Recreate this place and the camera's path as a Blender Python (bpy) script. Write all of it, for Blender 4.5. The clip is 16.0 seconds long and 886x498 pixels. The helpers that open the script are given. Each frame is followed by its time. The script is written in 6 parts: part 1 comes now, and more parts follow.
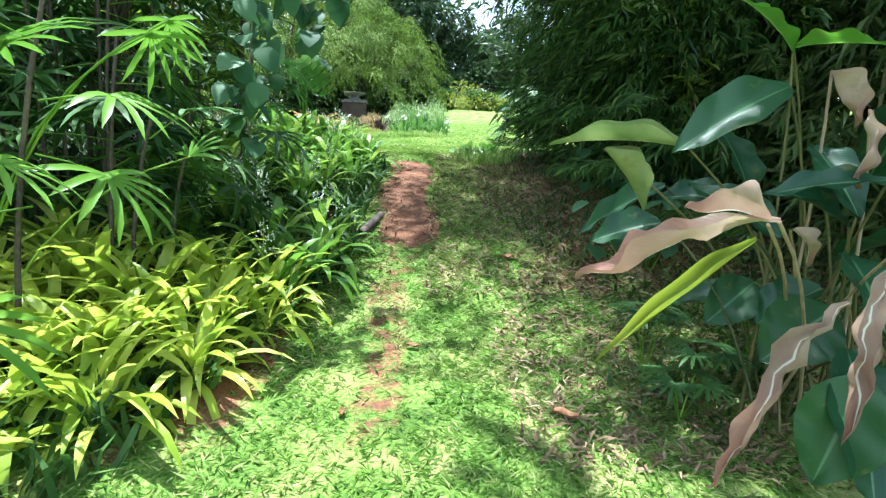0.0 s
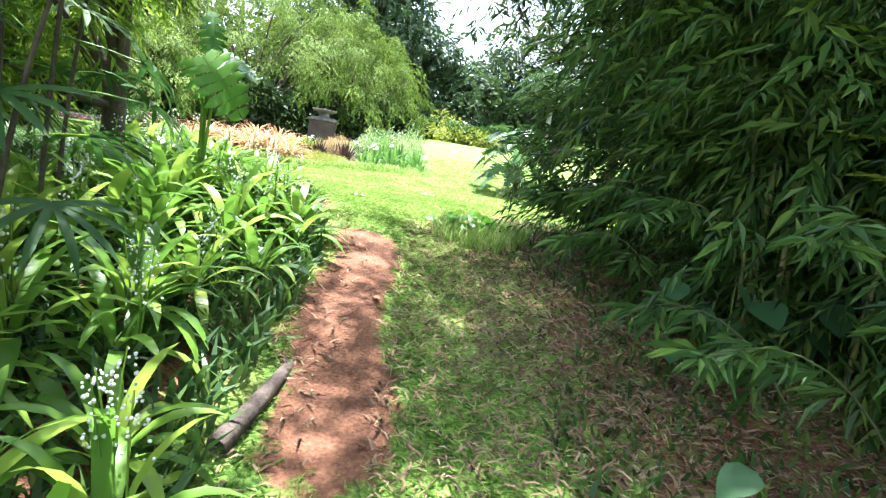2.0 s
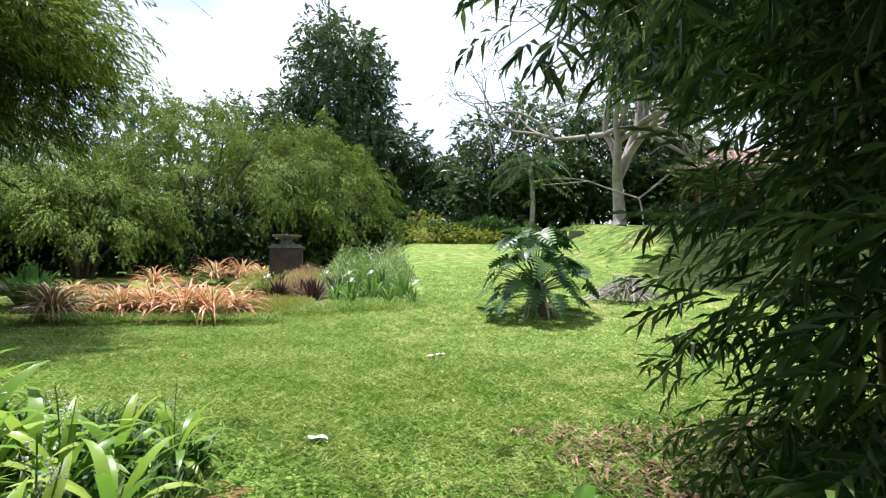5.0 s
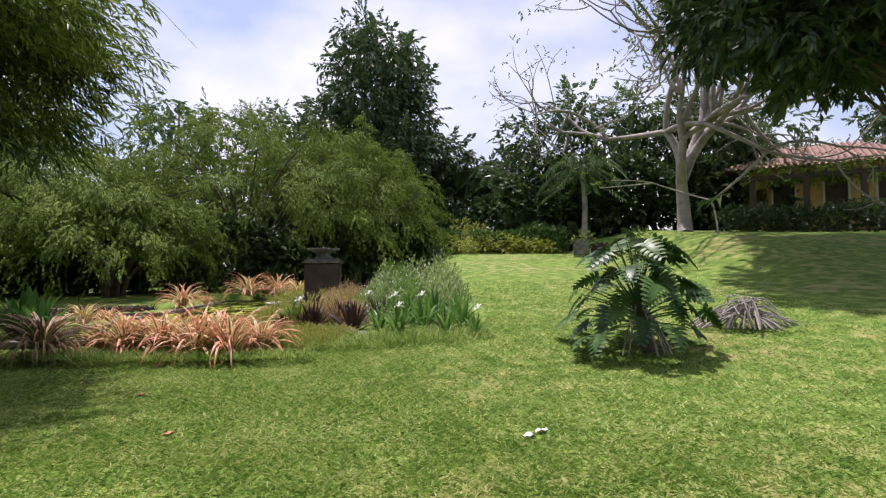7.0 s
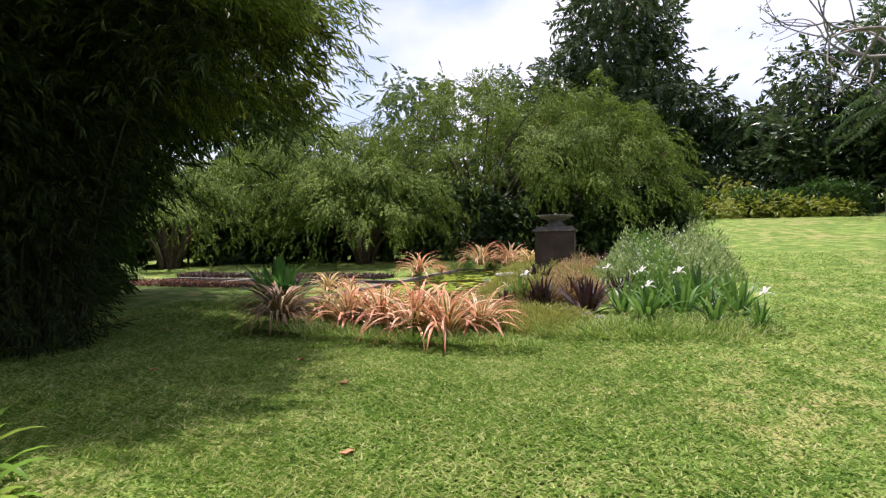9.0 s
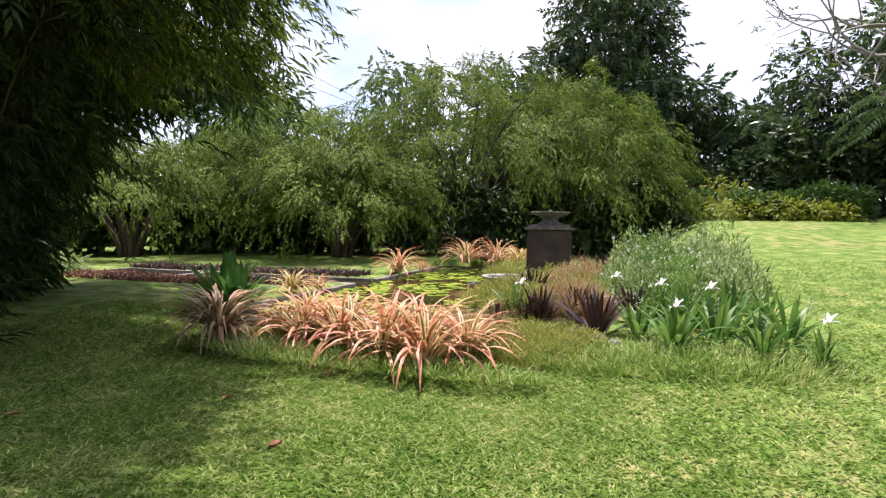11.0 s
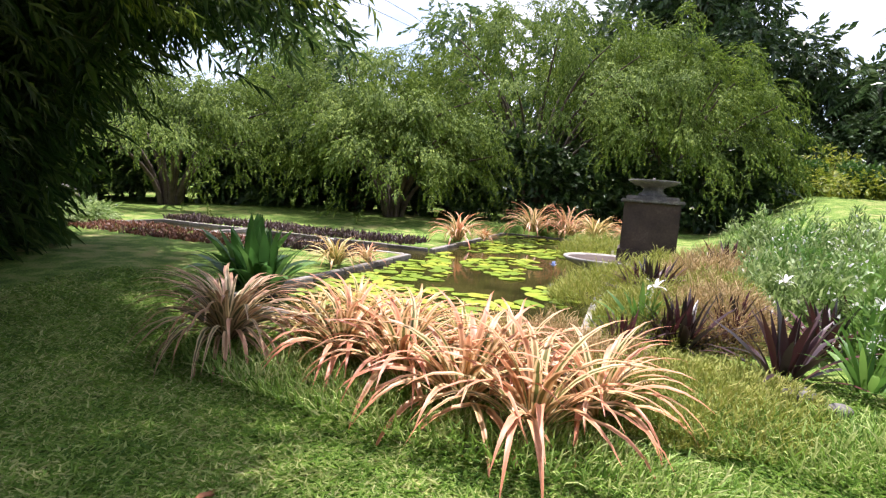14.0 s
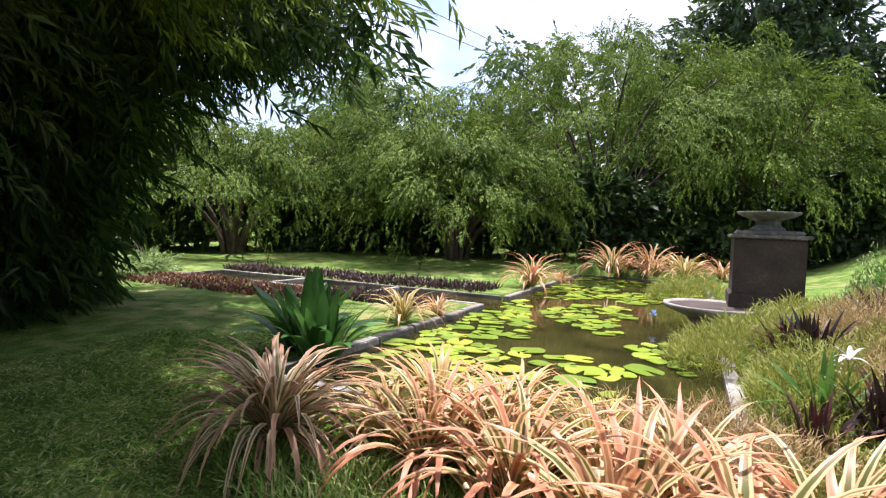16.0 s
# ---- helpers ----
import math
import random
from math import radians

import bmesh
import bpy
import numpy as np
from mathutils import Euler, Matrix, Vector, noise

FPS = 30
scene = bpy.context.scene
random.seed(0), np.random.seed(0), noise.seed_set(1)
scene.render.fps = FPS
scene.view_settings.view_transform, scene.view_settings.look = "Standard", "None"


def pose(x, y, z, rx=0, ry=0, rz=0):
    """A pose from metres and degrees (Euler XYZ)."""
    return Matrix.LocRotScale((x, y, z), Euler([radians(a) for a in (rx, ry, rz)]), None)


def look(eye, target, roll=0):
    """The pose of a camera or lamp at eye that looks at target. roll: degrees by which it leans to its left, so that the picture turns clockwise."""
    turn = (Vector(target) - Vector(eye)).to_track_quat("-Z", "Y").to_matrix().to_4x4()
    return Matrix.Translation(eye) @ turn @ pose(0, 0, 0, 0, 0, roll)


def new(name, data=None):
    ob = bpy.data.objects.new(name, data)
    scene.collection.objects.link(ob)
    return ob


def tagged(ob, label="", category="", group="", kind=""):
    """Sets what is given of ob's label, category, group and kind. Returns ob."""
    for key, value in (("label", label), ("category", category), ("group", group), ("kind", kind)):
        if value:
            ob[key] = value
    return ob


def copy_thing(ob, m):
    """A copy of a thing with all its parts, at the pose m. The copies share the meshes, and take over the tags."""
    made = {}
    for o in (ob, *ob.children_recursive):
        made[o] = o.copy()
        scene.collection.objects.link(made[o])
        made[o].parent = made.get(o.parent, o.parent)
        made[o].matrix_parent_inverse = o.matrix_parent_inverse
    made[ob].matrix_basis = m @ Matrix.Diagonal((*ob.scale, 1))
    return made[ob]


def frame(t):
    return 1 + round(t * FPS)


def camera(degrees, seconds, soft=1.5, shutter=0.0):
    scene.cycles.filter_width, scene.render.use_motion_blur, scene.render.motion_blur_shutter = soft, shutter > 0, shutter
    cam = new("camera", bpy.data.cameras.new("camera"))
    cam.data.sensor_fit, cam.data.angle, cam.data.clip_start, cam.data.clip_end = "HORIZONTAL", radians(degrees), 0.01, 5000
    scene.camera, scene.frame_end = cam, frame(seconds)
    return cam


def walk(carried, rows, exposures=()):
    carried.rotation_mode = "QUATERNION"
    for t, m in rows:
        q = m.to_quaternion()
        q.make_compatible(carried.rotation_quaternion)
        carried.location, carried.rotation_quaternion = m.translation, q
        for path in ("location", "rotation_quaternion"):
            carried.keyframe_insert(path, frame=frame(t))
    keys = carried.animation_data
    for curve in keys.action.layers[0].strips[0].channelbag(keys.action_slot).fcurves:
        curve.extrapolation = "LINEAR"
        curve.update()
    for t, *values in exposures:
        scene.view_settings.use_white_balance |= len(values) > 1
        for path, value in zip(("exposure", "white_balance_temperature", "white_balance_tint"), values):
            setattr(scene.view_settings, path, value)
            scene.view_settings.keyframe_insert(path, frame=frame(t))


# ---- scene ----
cam = camera(77.7, 16.0, soft=1.3)
METRES, EYE, TILT, LEAN, TURN = 14.5, 1.55, -10.85, -2.7, 0.0
ROWS = [
    (0.0, 0.0, 0.0, 0.0, 0.0, 0.0, -0.0),
    (0.5, 0.0005, 0.0409, 0.0152, -4.56, 6.59, 1.92),
    (1.0, -0.0031, 0.0792, 0.0302, -10.54, 15.92, 3.59),
    (1.5, -0.0073, 0.1186, 0.0456, -7.98, 13.07, -0.02),
    (2.0, -0.0038, 0.1675, 0.0583, -3.93, 2.79, -5.99),
    (2.5, -0.0048, 0.2089, 0.0714, 5.57, 4.71, -7.43),
    (3.0, -0.0021, 0.2479, 0.0889, 3.98, 11.13, -3.64),
    (3.5, -0.001, 0.289, 0.1076, 3.59, 15.5, -3.7),
    (4.0, -0.0087, 0.3191, 0.1222, 5.43, 17.92, 1.89),
    (4.5, -0.0118, 0.3466, 0.1324, -1.09, 13.14, 4.91),
    (5.0, -0.0128, 0.3851, 0.1418, -4.11, 12.37, 3.2),
    (7.5, -0.0425, 0.5473, 0.1901, 3.65, 14.0, 2.93),
    (8.0, -0.0485, 0.5723, 0.1959, 17.08, 13.58, -0.05),
    (8.5, -0.0466, 0.5972, 0.2006, 23.85, 10.8, -1.44),
    (11.0, -0.0844, 0.7109, 0.2319, 21.7, 9.62, -2.9),
    (11.5, -0.1013, 0.7337, 0.2389, 23.02, 9.24, -2.53),
    (12.0, -0.1156, 0.7602, 0.2462, 27.03, 8.42, -4.06),
    (12.5, -0.1312, 0.7737, 0.252, 29.88, 7.68, -4.53),
    (13.0, -0.1459, 0.7829, 0.2552, 30.14, 7.99, -3.86),
    (13.5, -0.1564, 0.8058, 0.2605, 28.7, 8.79, -5.11),
    (14.0, -0.1708, 0.8276, 0.2674, 26.08, 4.83, -6.67),
    (14.5, -0.1906, 0.8411, 0.2698, 23.6, 7.53, -9.86),
    (15.0, -0.2027, 0.8581, 0.2736, 24.45, 9.24, -11.53),
    (15.5, -0.2137, 0.8756, 0.2797, 29.36, 10.08, -8.77),
    (16.0, -0.225, 0.8834, 0.2819, 32.21, 8.32, -5.94),
]
EXPO = [(0.0, 1.87, 5400, 4), (1.0, 2.53, 5700, 6), (2.0, 2.6, 5750, 14), (2.6, 2.6, 5700, 16), (3.5, 2.08, 5700, 16), (4.2, 1.3, 5980, 18), (5.0, 1.02, 6150, 18), (7.5, 0.3, 6400, 28), (9.0, 0.6, 6400, 28), (11.0, 0.84, 6350, 28), (13.5, 1.13, 6250, 25), (16.0, 0.92, 6100, 22)]
walk(cam, [(t, pose(0, 0, EYE, TILT, LEAN, TURN) @ pose(METRES * x, METRES * y, METRES * z, 90 + pitch, roll, yaw)) for t, x, y, z, yaw, pitch, roll in ROWS], EXPO)

# ---- light ----
SUN_TO = Vector((-0.12, 0.24, 0.96)).normalized()
world = bpy.data.worlds.new("sky")
scene.world = world
world.use_nodes = True
wn = world.node_tree
bg = wn.nodes["Background"]
bg.inputs["Strength"].default_value = 0.13
sky = wn.nodes.new("ShaderNodeTexSky")
sky.sky_type = "NISHITA"
sky.sun_disc = False
sky.sun_elevation = math.asin(SUN_TO.z)
sky.sun_rotation = math.atan2(SUN_TO.x, SUN_TO.y)
sky.dust_density = 2.5
sky.air_density = 1.2
# thin broken cloud over the blue
tc = wn.nodes.new("ShaderNodeTexCoord")
cmap = wn.nodes.new("ShaderNodeMapping")
cmap.inputs["Scale"].default_value = (1.3, 1.3, 2.2)
cn = wn.nodes.new("ShaderNodeTexNoise")
cn.inputs["Scale"].default_value = 1.7
cn.inputs["Detail"].default_value = 7.0
cr = wn.nodes.new("ShaderNodeValToRGB")
cr.color_ramp.elements[0].position, cr.color_ramp.elements[1].position = 0.40, 0.66
cmix = wn.nodes.new("ShaderNodeMix")
cmix.data_type = "RGBA"
cmix.inputs[7].default_value = (6.7, 6.9, 7.3, 1)
wn.links.new(tc.outputs["Generated"], cmap.inputs["Vector"])
wn.links.new(cmap.outputs["Vector"], cn.inputs["Vector"])
wn.links.new(cn.outputs["Fac"], cr.inputs["Fac"])
wn.links.new(cr.outputs["Color"], cmix.inputs[0])
wn.links.new(sky.outputs["Color"], cmix.inputs[6])
wn.links.new(cmix.outputs[2], bg.inputs["Color"])
sun_data = bpy.data.lights.new("sun", "SUN")
sun_data.energy, sun_data.angle, sun_data.color = 5.0, radians(0.8), (1.0, 0.96, 0.90)
sun = new("sun", sun_data)
sun.matrix_world = look((0, 0, 40), Vector((0, 0, 40)) - SUN_TO)


# ---- materials ----
def nodes_of(name):
    m = bpy.data.materials.new(name)
    m.use_nodes = True
    nt = m.node_tree
    return m, nt, nt.nodes["Principled BSDF"], nt.nodes["Material Output"]


def ramp(nt, fac, colours):
    r = nt.nodes.new("ShaderNodeValToRGB")
    el = r.color_ramp.elements
    while len(el) < len(colours):
        el.new(0.5)
    for i, (p, c) in enumerate(colours):
        el[i].position, el[i].color = p, (*c, 1)
    nt.links.new(fac, r.inputs["Fac"])
    return r.outputs["Color"]


def noise_fac(nt, scale, detail=4.0, coord="Object"):
    t, n = nt.nodes.new("ShaderNodeTexCoord"), nt.nodes.new("ShaderNodeTexNoise")
    n.inputs["Scale"].default_value, n.inputs["Detail"].default_value = scale, detail
    nt.links.new(t.outputs[coord], n.inputs["Vector"])
    return n.outputs["Fac"]


def math_node(nt, op, a, b):
    n = nt.nodes.new("ShaderNodeMath")
    n.operation = op
    for i, v in enumerate((a, b)):
        if isinstance(v, (int, float)):
            n.inputs[i].default_value = v
        else:
            nt.links.new(v, n.inputs[i])
    return n.outputs[0]


def mix_col(nt, fac, a, b):
    n = nt.nodes.new("ShaderNodeMix")
    n.data_type = "RGBA"
    for sock, v in ((n.inputs[0], fac), (n.inputs[6], a), (n.inputs[7], b)):
        if isinstance(v, tuple):
            sock.default_value = (*v, 1)
        elif isinstance(v, (int, float)):
            sock.default_value = v
        else:
            nt.links.new(v, sock)
    return n.outputs[2]


def bump(nt, bsdf, fac, strength, distance):
    b = nt.nodes.new("ShaderNodeBump")
    b.inputs["Strength"].default_value, b.inputs["Distance"].default_value = strength, distance
    nt.links.new(fac, b.inputs["Height"])
    nt.links.new(b.outputs["Normal"], bsdf.inputs["Normal"])


def foliage(name, dark, mid, light, rough=0.45, through_light=0.35, patch=0.6, stripe=None, tip=None, by_object=False, veins=0.0):
    """Leaf material: colour varies leaf by leaf and in patches; stripe: margin colour of a banded leaf; tip: colour towards the tip."""
    m, nt, p, out = nodes_of(name)
    if by_object:
        rnd = nt.nodes.new("ShaderNodeObjectInfo").outputs["Random"]
    else:
        rnd = nt.nodes.new("ShaderNodeNewGeometry").outputs["Random Per Island"]
    f = math_node(nt, "ADD", math_node(nt, "MULTIPLY", rnd, 0.6), math_node(nt, "MULTIPLY", noise_fac(nt, patch, 3), 0.55))
    col = ramp(nt, math_node(nt, "SUBTRACT", f, 0.08), [(0.1, dark), (0.5, mid), (0.9, light)])
    if stripe or tip:
        uv = nt.nodes.new("ShaderNodeUVMap")
        sx = nt.nodes.new("ShaderNodeSeparateXYZ")
        nt.links.new(uv.outputs["UV"], sx.inputs[0])
        if stripe:
            edge = math_node(nt, "ABSOLUTE", math_node(nt, "SUBTRACT", sx.outputs[0], 0.5), 0)
            e = math_node(nt, "ADD", edge, math_node(nt, "MULTIPLY", math_node(nt, "SUBTRACT", noise_fac(nt, 14, 2), 0.5), 0.25))
            k = ramp(nt, e, [(0.17, (0, 0, 0)), (0.26, (1, 1, 1))])
            col = mix_col(nt, k, col, stripe)
        if tip:
            w = ramp(nt, math_node(nt, "ADD", sx.outputs[1], math_node(nt, "MULTIPLY", math_node(nt, "SUBTRACT", rnd, 0.5), 0.7)), [(0.3, (0, 0, 0)), (0.9, (0.85, 0.85, 0.85))])
            col = mix_col(nt, w, col, tip)
    if veins:
        uv = nt.nodes.new("ShaderNodeUVMap")
        sx = nt.nodes.new("ShaderNodeSeparateXYZ")
        nt.links.new(uv.outputs["UV"], sx.inputs[0])
        mid = math_node(nt, "ABSOLUTE", math_node(nt, "SUBTRACT", sx.outputs[0], 0.5), 0)
        line = math_node(nt, "SINE", math_node(nt, "SUBTRACT", math_node(nt, "MULTIPLY", sx.outputs[1], 210), math_node(nt, "MULTIPLY", mid, 80)), 0)
        bump(nt, p, line, veins, 0.002)
        rib = ramp(nt, mid, [(0.012, (0.8, 0.8, 0.8)), (0.035, (0, 0, 0))])
        col = mix_col(nt, rib, col, tuple(min(1, c * 1.6 + 0.05) for c in light))
        col = mix_col(nt, ramp(nt, noise_fac(nt, 9, 5), [(0.62, (0, 0, 0)), (0.72, (0.6, 0.6, 0.6))]), col, (0.20, 0.20, 0.06))
    nt.links.new(col, p.inputs["Base Color"])
    p.inputs["Roughness"].default_value = rough
    p.inputs["Specular IOR Level"].default_value = 0.35
    tr = nt.nodes.new("ShaderNodeBsdfTranslucent")
    mx = nt.nodes.new("ShaderNodeMixShader")
    mx.inputs[0].default_value = through_light
    nt.links.new(col, tr.inputs["Color"])
    nt.links.new(p.outputs[0], mx.inputs[1])
    nt.links.new(tr.outputs[0], mx.inputs[2])
    nt.links.new(mx.outputs[0], out.inputs["Surface"])
    return m


def solid(name, colours, scale=6.0, rough=0.8, relief=0.4, depth=0.01, fine=40.0, by_object=False):
    """Stone, bark, soil, paint: two scales of colour change and a bump."""
    m, nt, p, _ = nodes_of(name)
    f = math_node(nt, "ADD", math_node(nt, "MULTIPLY", noise_fac(nt, scale, 6), 0.65), math_node(nt, "MULTIPLY", noise_fac(nt, fine, 3), 0.35))
    if by_object:
        f = math_node(nt, "ADD", f, math_node(nt, "MULTIPLY", math_node(nt, "SUBTRACT", nt.nodes.new("ShaderNodeObjectInfo").outputs["Random"], 0.5), 0.35))
    nt.links.new(ramp(nt, f, colours), p.inputs["Base Color"])
    p.inputs["Roughness"].default_value = rough
    bump(nt, p, f, relief, depth)
    return m


LAWN = foliage("grass_blades", (0.07, 0.16, 0.02), (0.22, 0.36, 0.055), (0.62, 0.60, 0.28), 0.65, 0.36, 1.6)
BAMBOO = foliage("bamboo_leaves", (0.022, 0.055, 0.012), (0.06, 0.125, 0.022), (0.19, 0.26, 0.055), 0.45, 0.42, 0.5)
# Darkened copy of BAMBOO: deep shade in the clumps put into the colour
SHADEBAM = foliage("shade_dark_bamboo_leaves", (0.013, 0.034, 0.008), (0.040, 0.085, 0.018), (0.13, 0.19, 0.045), 0.45, 0.40, 0.6)
SHRUB = foliage("shrub_leaves", (0.04, 0.075, 0.009), (0.115, 0.185, 0.022), (0.27, 0.35, 0.055), 0.8, 0.28, 0.5)
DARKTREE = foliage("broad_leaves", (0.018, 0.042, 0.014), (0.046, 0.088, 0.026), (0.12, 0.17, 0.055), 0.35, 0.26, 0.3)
FARTREE = foliage("far_leaves", (0.03, 0.065, 0.02), (0.07, 0.13, 0.04), (0.14, 0.21, 0.07), 0.5, 0.3, 0.2)
# Sun on the head's outer sprays is put into this lighter colour
SPRAYS = foliage("sun_tinted_bamboo_leaves", (0.035, 0.07, 0.01), (0.13, 0.20, 0.027), (0.34, 0.40, 0.07), 0.45, 0.36, 0.6)
PALEBAM = foliage("grey_green_bamboo_leaves", (0.045, 0.08, 0.022), (0.12, 0.18, 0.05), (0.28, 0.34, 0.11), 0.45, 0.45, 0.5)
ARUMGREEN = foliage("arum_leaves", (0.05, 0.15, 0.02), (0.09, 0.23, 0.03), (0.17, 0.33, 0.05), 0.35, 0.45, 2.0, by_object=True)
# Dark copy for leaves inside the head: their shade is in the colour
INNER = foliage("shade_tinted_inner_leaves", (0.012, 0.022, 0.005), (0.035, 0.055, 0.011), (0.09, 0.12, 0.026), 0.55, 0.2, 0.6)
YELLOWING = foliage("yellowing_large_leaves", (0.08, 0.15, 0.04), (0.17, 0.25, 0.07), (0.36, 0.38, 0.16), 0.45, 0.25, 9.0, by_object=True, veins=0.06)
GLOSSY = foliage("glossy_dark_leaves", (0.018, 0.055, 0.012), (0.045, 0.11, 0.022), (0.10, 0.19, 0.04), 0.42, 0.2, 1.0, by_object=True)
HEDGE = foliage("hedge_leaves", (0.02, 0.06, 0.012), (0.05, 0.12, 0.02), (0.10, 0.20, 0.03), 0.45, 0.3, 0.8)
YELLOW = foliage("yellow_leaves", (0.09, 0.15, 0.015), (0.24, 0.30, 0.03), (0.48, 0.46, 0.06), 0.45, 0.35, 1.5)
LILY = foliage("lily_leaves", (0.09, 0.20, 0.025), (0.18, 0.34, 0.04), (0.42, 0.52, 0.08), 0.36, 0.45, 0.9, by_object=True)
# Lily green brightened and yellowed to stand for direct sun by the lawn
SUNLILY = foliage("sun_tinted_strap_leaves", (0.24, 0.36, 0.03), (0.46, 0.56, 0.06), (0.70, 0.70, 0.16), 0.36, 0.5, 1.2, by_object=True)
PALM = foliage("palm_leaves", (0.025, 0.07, 0.015), (0.06, 0.14, 0.03), (0.13, 0.22, 0.05), 0.6, 0.3, 1.0, by_object=True)
BIGLEAF = foliage("large_leaves", (0.014, 0.052, 0.020), (0.025, 0.078, 0.028), (0.05, 0.12, 0.036), 0.38, 0.22, 2.0, by_object=True, veins=0.05)
BEDLILY = foliage("bed_lily_leaves", (0.045, 0.12, 0.02), (0.09, 0.20, 0.032), (0.18, 0.30, 0.06), 0.42, 0.35, 1.5, by_object=True)
VINE = foliage("vine_leaves", (0.03, 0.09, 0.03), (0.055, 0.135, 0.045), (0.10, 0.20, 0.07), 0.6, 0.35, 2.0, by_object=True)
CRINUM = foliage("crinum_leaves", (0.03, 0.10, 0.02), (0.06, 0.16, 0.03), (0.12, 0.24, 0.05), 0.4, 0.3, 2.0, by_object=True)
# Sunlight on the small-leaved crowns is put into this bright yellow-green
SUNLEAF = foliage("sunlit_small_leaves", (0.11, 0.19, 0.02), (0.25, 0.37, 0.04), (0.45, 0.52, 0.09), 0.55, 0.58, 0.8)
BRIGHTBIG = foliage("bright_large_leaves", (0.09, 0.24, 0.02), (0.15, 0.34, 0.03), (0.25, 0.44, 0.06), 0.38, 0.5, 2.0, by_object=True, veins=0.05)
LITTER = foliage("leaf_litter", (0.07, 0.04, 0.022), (0.21, 0.135, 0.075), (0.42, 0.31, 0.19), 0.9, 0.1, 3.0)
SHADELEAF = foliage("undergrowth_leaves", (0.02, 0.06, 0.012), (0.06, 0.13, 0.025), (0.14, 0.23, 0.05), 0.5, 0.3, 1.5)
BROM = foliage("banded_leaves", (0.10, 0.12, 0.03), (0.17, 0.16, 0.04), (0.32, 0.19, 0.07), 0.45, 0.25, 4.0, stripe=(0.72, 0.53, 0.27), tip=(0.63, 0.23, 0.13), by_object=True)
BROMY = foliage("yellow_banded_leaves", (0.12, 0.16, 0.03), (0.22, 0.24, 0.05), (0.30, 0.27, 0.08), 0.45, 0.25, 4.0, stripe=(0.64, 0.50, 0.22), tip=(0.52, 0.29, 0.10), by_object=True)
BROMD = foliage("dull_banded_leaves", (0.07, 0.08, 0.03), (0.14, 0.13, 0.05), (0.24, 0.17, 0.08), 0.5, 0.2, 4.0, stripe=(0.54, 0.42, 0.23), tip=(0.38, 0.19, 0.11), by_object=True)
PURPLE = foliage("purple_leaves", (0.02, 0.022, 0.016), (0.042, 0.02, 0.02), (0.11, 0.03, 0.032), 0.35, 0.15, 4.0, by_object=True)
REDBED = foliage("red_bed_leaves", (0.05, 0.022, 0.014), (0.15, 0.058, 0.034), (0.30, 0.13, 0.075), 0.5, 0.2, 1.5)
MAROON = foliage("maroon_bed_leaves", (0.03, 0.02, 0.02), (0.07, 0.04, 0.04), (0.13, 0.08, 0.06), 0.5, 0.15, 1.5)
MOSSY = foliage("fine_grass", (0.12, 0.16, 0.02), (0.27, 0.30, 0.05), (0.42, 0.39, 0.12), 0.7, 0.3, 2.0)
STRAW = foliage("straw_grass", (0.20, 0.16, 0.06), (0.40, 0.28, 0.12), (0.56, 0.42, 0.22), 0.7, 0.25, 3.0)
MEADOW = foliage("flower_bed_leaves", (0.07, 0.13, 0.03), (0.21, 0.31, 0.09), (0.46, 0.54, 0.24), 0.5, 0.4, 2.2)
WHITE = foliage("white_petals", (0.6, 0.6, 0.55), (0.75, 0.75, 0.7), (0.85, 0.85, 0.8), 0.6, 0.3, 3.0)
BLUE = foliage("blue_petals", (0.25, 0.34, 0.62), (0.36, 0.46, 0.72), (0.5, 0.58, 0.8), 0.5, 0.3, 3.0)
PAD = foliage("lily_pads", (0.12, 0.20, 0.02), (0.24, 0.34, 0.03), (0.42, 0.42, 0.05), 0.3, 0.1, 1.0, by_object=True)
CULM = solid("bamboo_stems", [(0.3, (0.05, 0.07, 0.02)), (0.7, (0.16, 0.14, 0.05))], 5, 0.5, 0.2, 0.004, by_object=True)
# CULM darkened to stand for the gloom inside the left clumps
SHADECULM = solid("shade_darkened_stems", [(0.3, (0.018, 0.02, 0.01)), (0.7, (0.05, 0.048, 0.022))], 5, 0.6, 0.2, 0.004, by_object=True)
STRAWCULM = solid("straw_stems", [(0.3, (0.12, 0.12, 0.04)), (0.7, (0.34, 0.29, 0.12))], 5, 0.5, 0.2, 0.004, by_object=True)
DEAD = foliage("dead_leaves", (0.16, 0.09, 0.06), (0.42, 0.29, 0.21), (0.70, 0.58, 0.46), 0.8, 0.2, 9.0, tip=(0.26, 0.13, 0.09), veins=0.15)
PALESTONE = solid("pale_bowl_stone", [(0.3, (0.16, 0.15, 0.13)), (0.7, (0.46, 0.44, 0.39))], 4, 0.85, 0.4, 0.006, 40)
BARK = solid("bark", [(0.3, (0.035, 0.025, 0.018)), (0.7, (0.15, 0.11, 0.08))], 5, 0.9, 0.8, 0.03)
GREYBARK = solid("pale_bark", [(0.3, (0.16, 0.14, 0.12)), (0.7, (0.42, 0.38, 0.34))], 3, 0.9, 0.6, 0.02)
STONE = solid("dark_weathered_stone", [(0.25, (0.025, 0.018, 0.013)), (0.6, (0.075, 0.052, 0.038)), (0.85, (0.17, 0.15, 0.11))], 2.5, 0.9, 0.6, 0.01, 30)
CAPSTONE = solid("lichen_stone", [(0.3, (0.06, 0.055, 0.05)), (0.55, (0.16, 0.15, 0.13)), (0.75, (0.42, 0.41, 0.36))], 7, 0.9, 0.6, 0.01, 40)
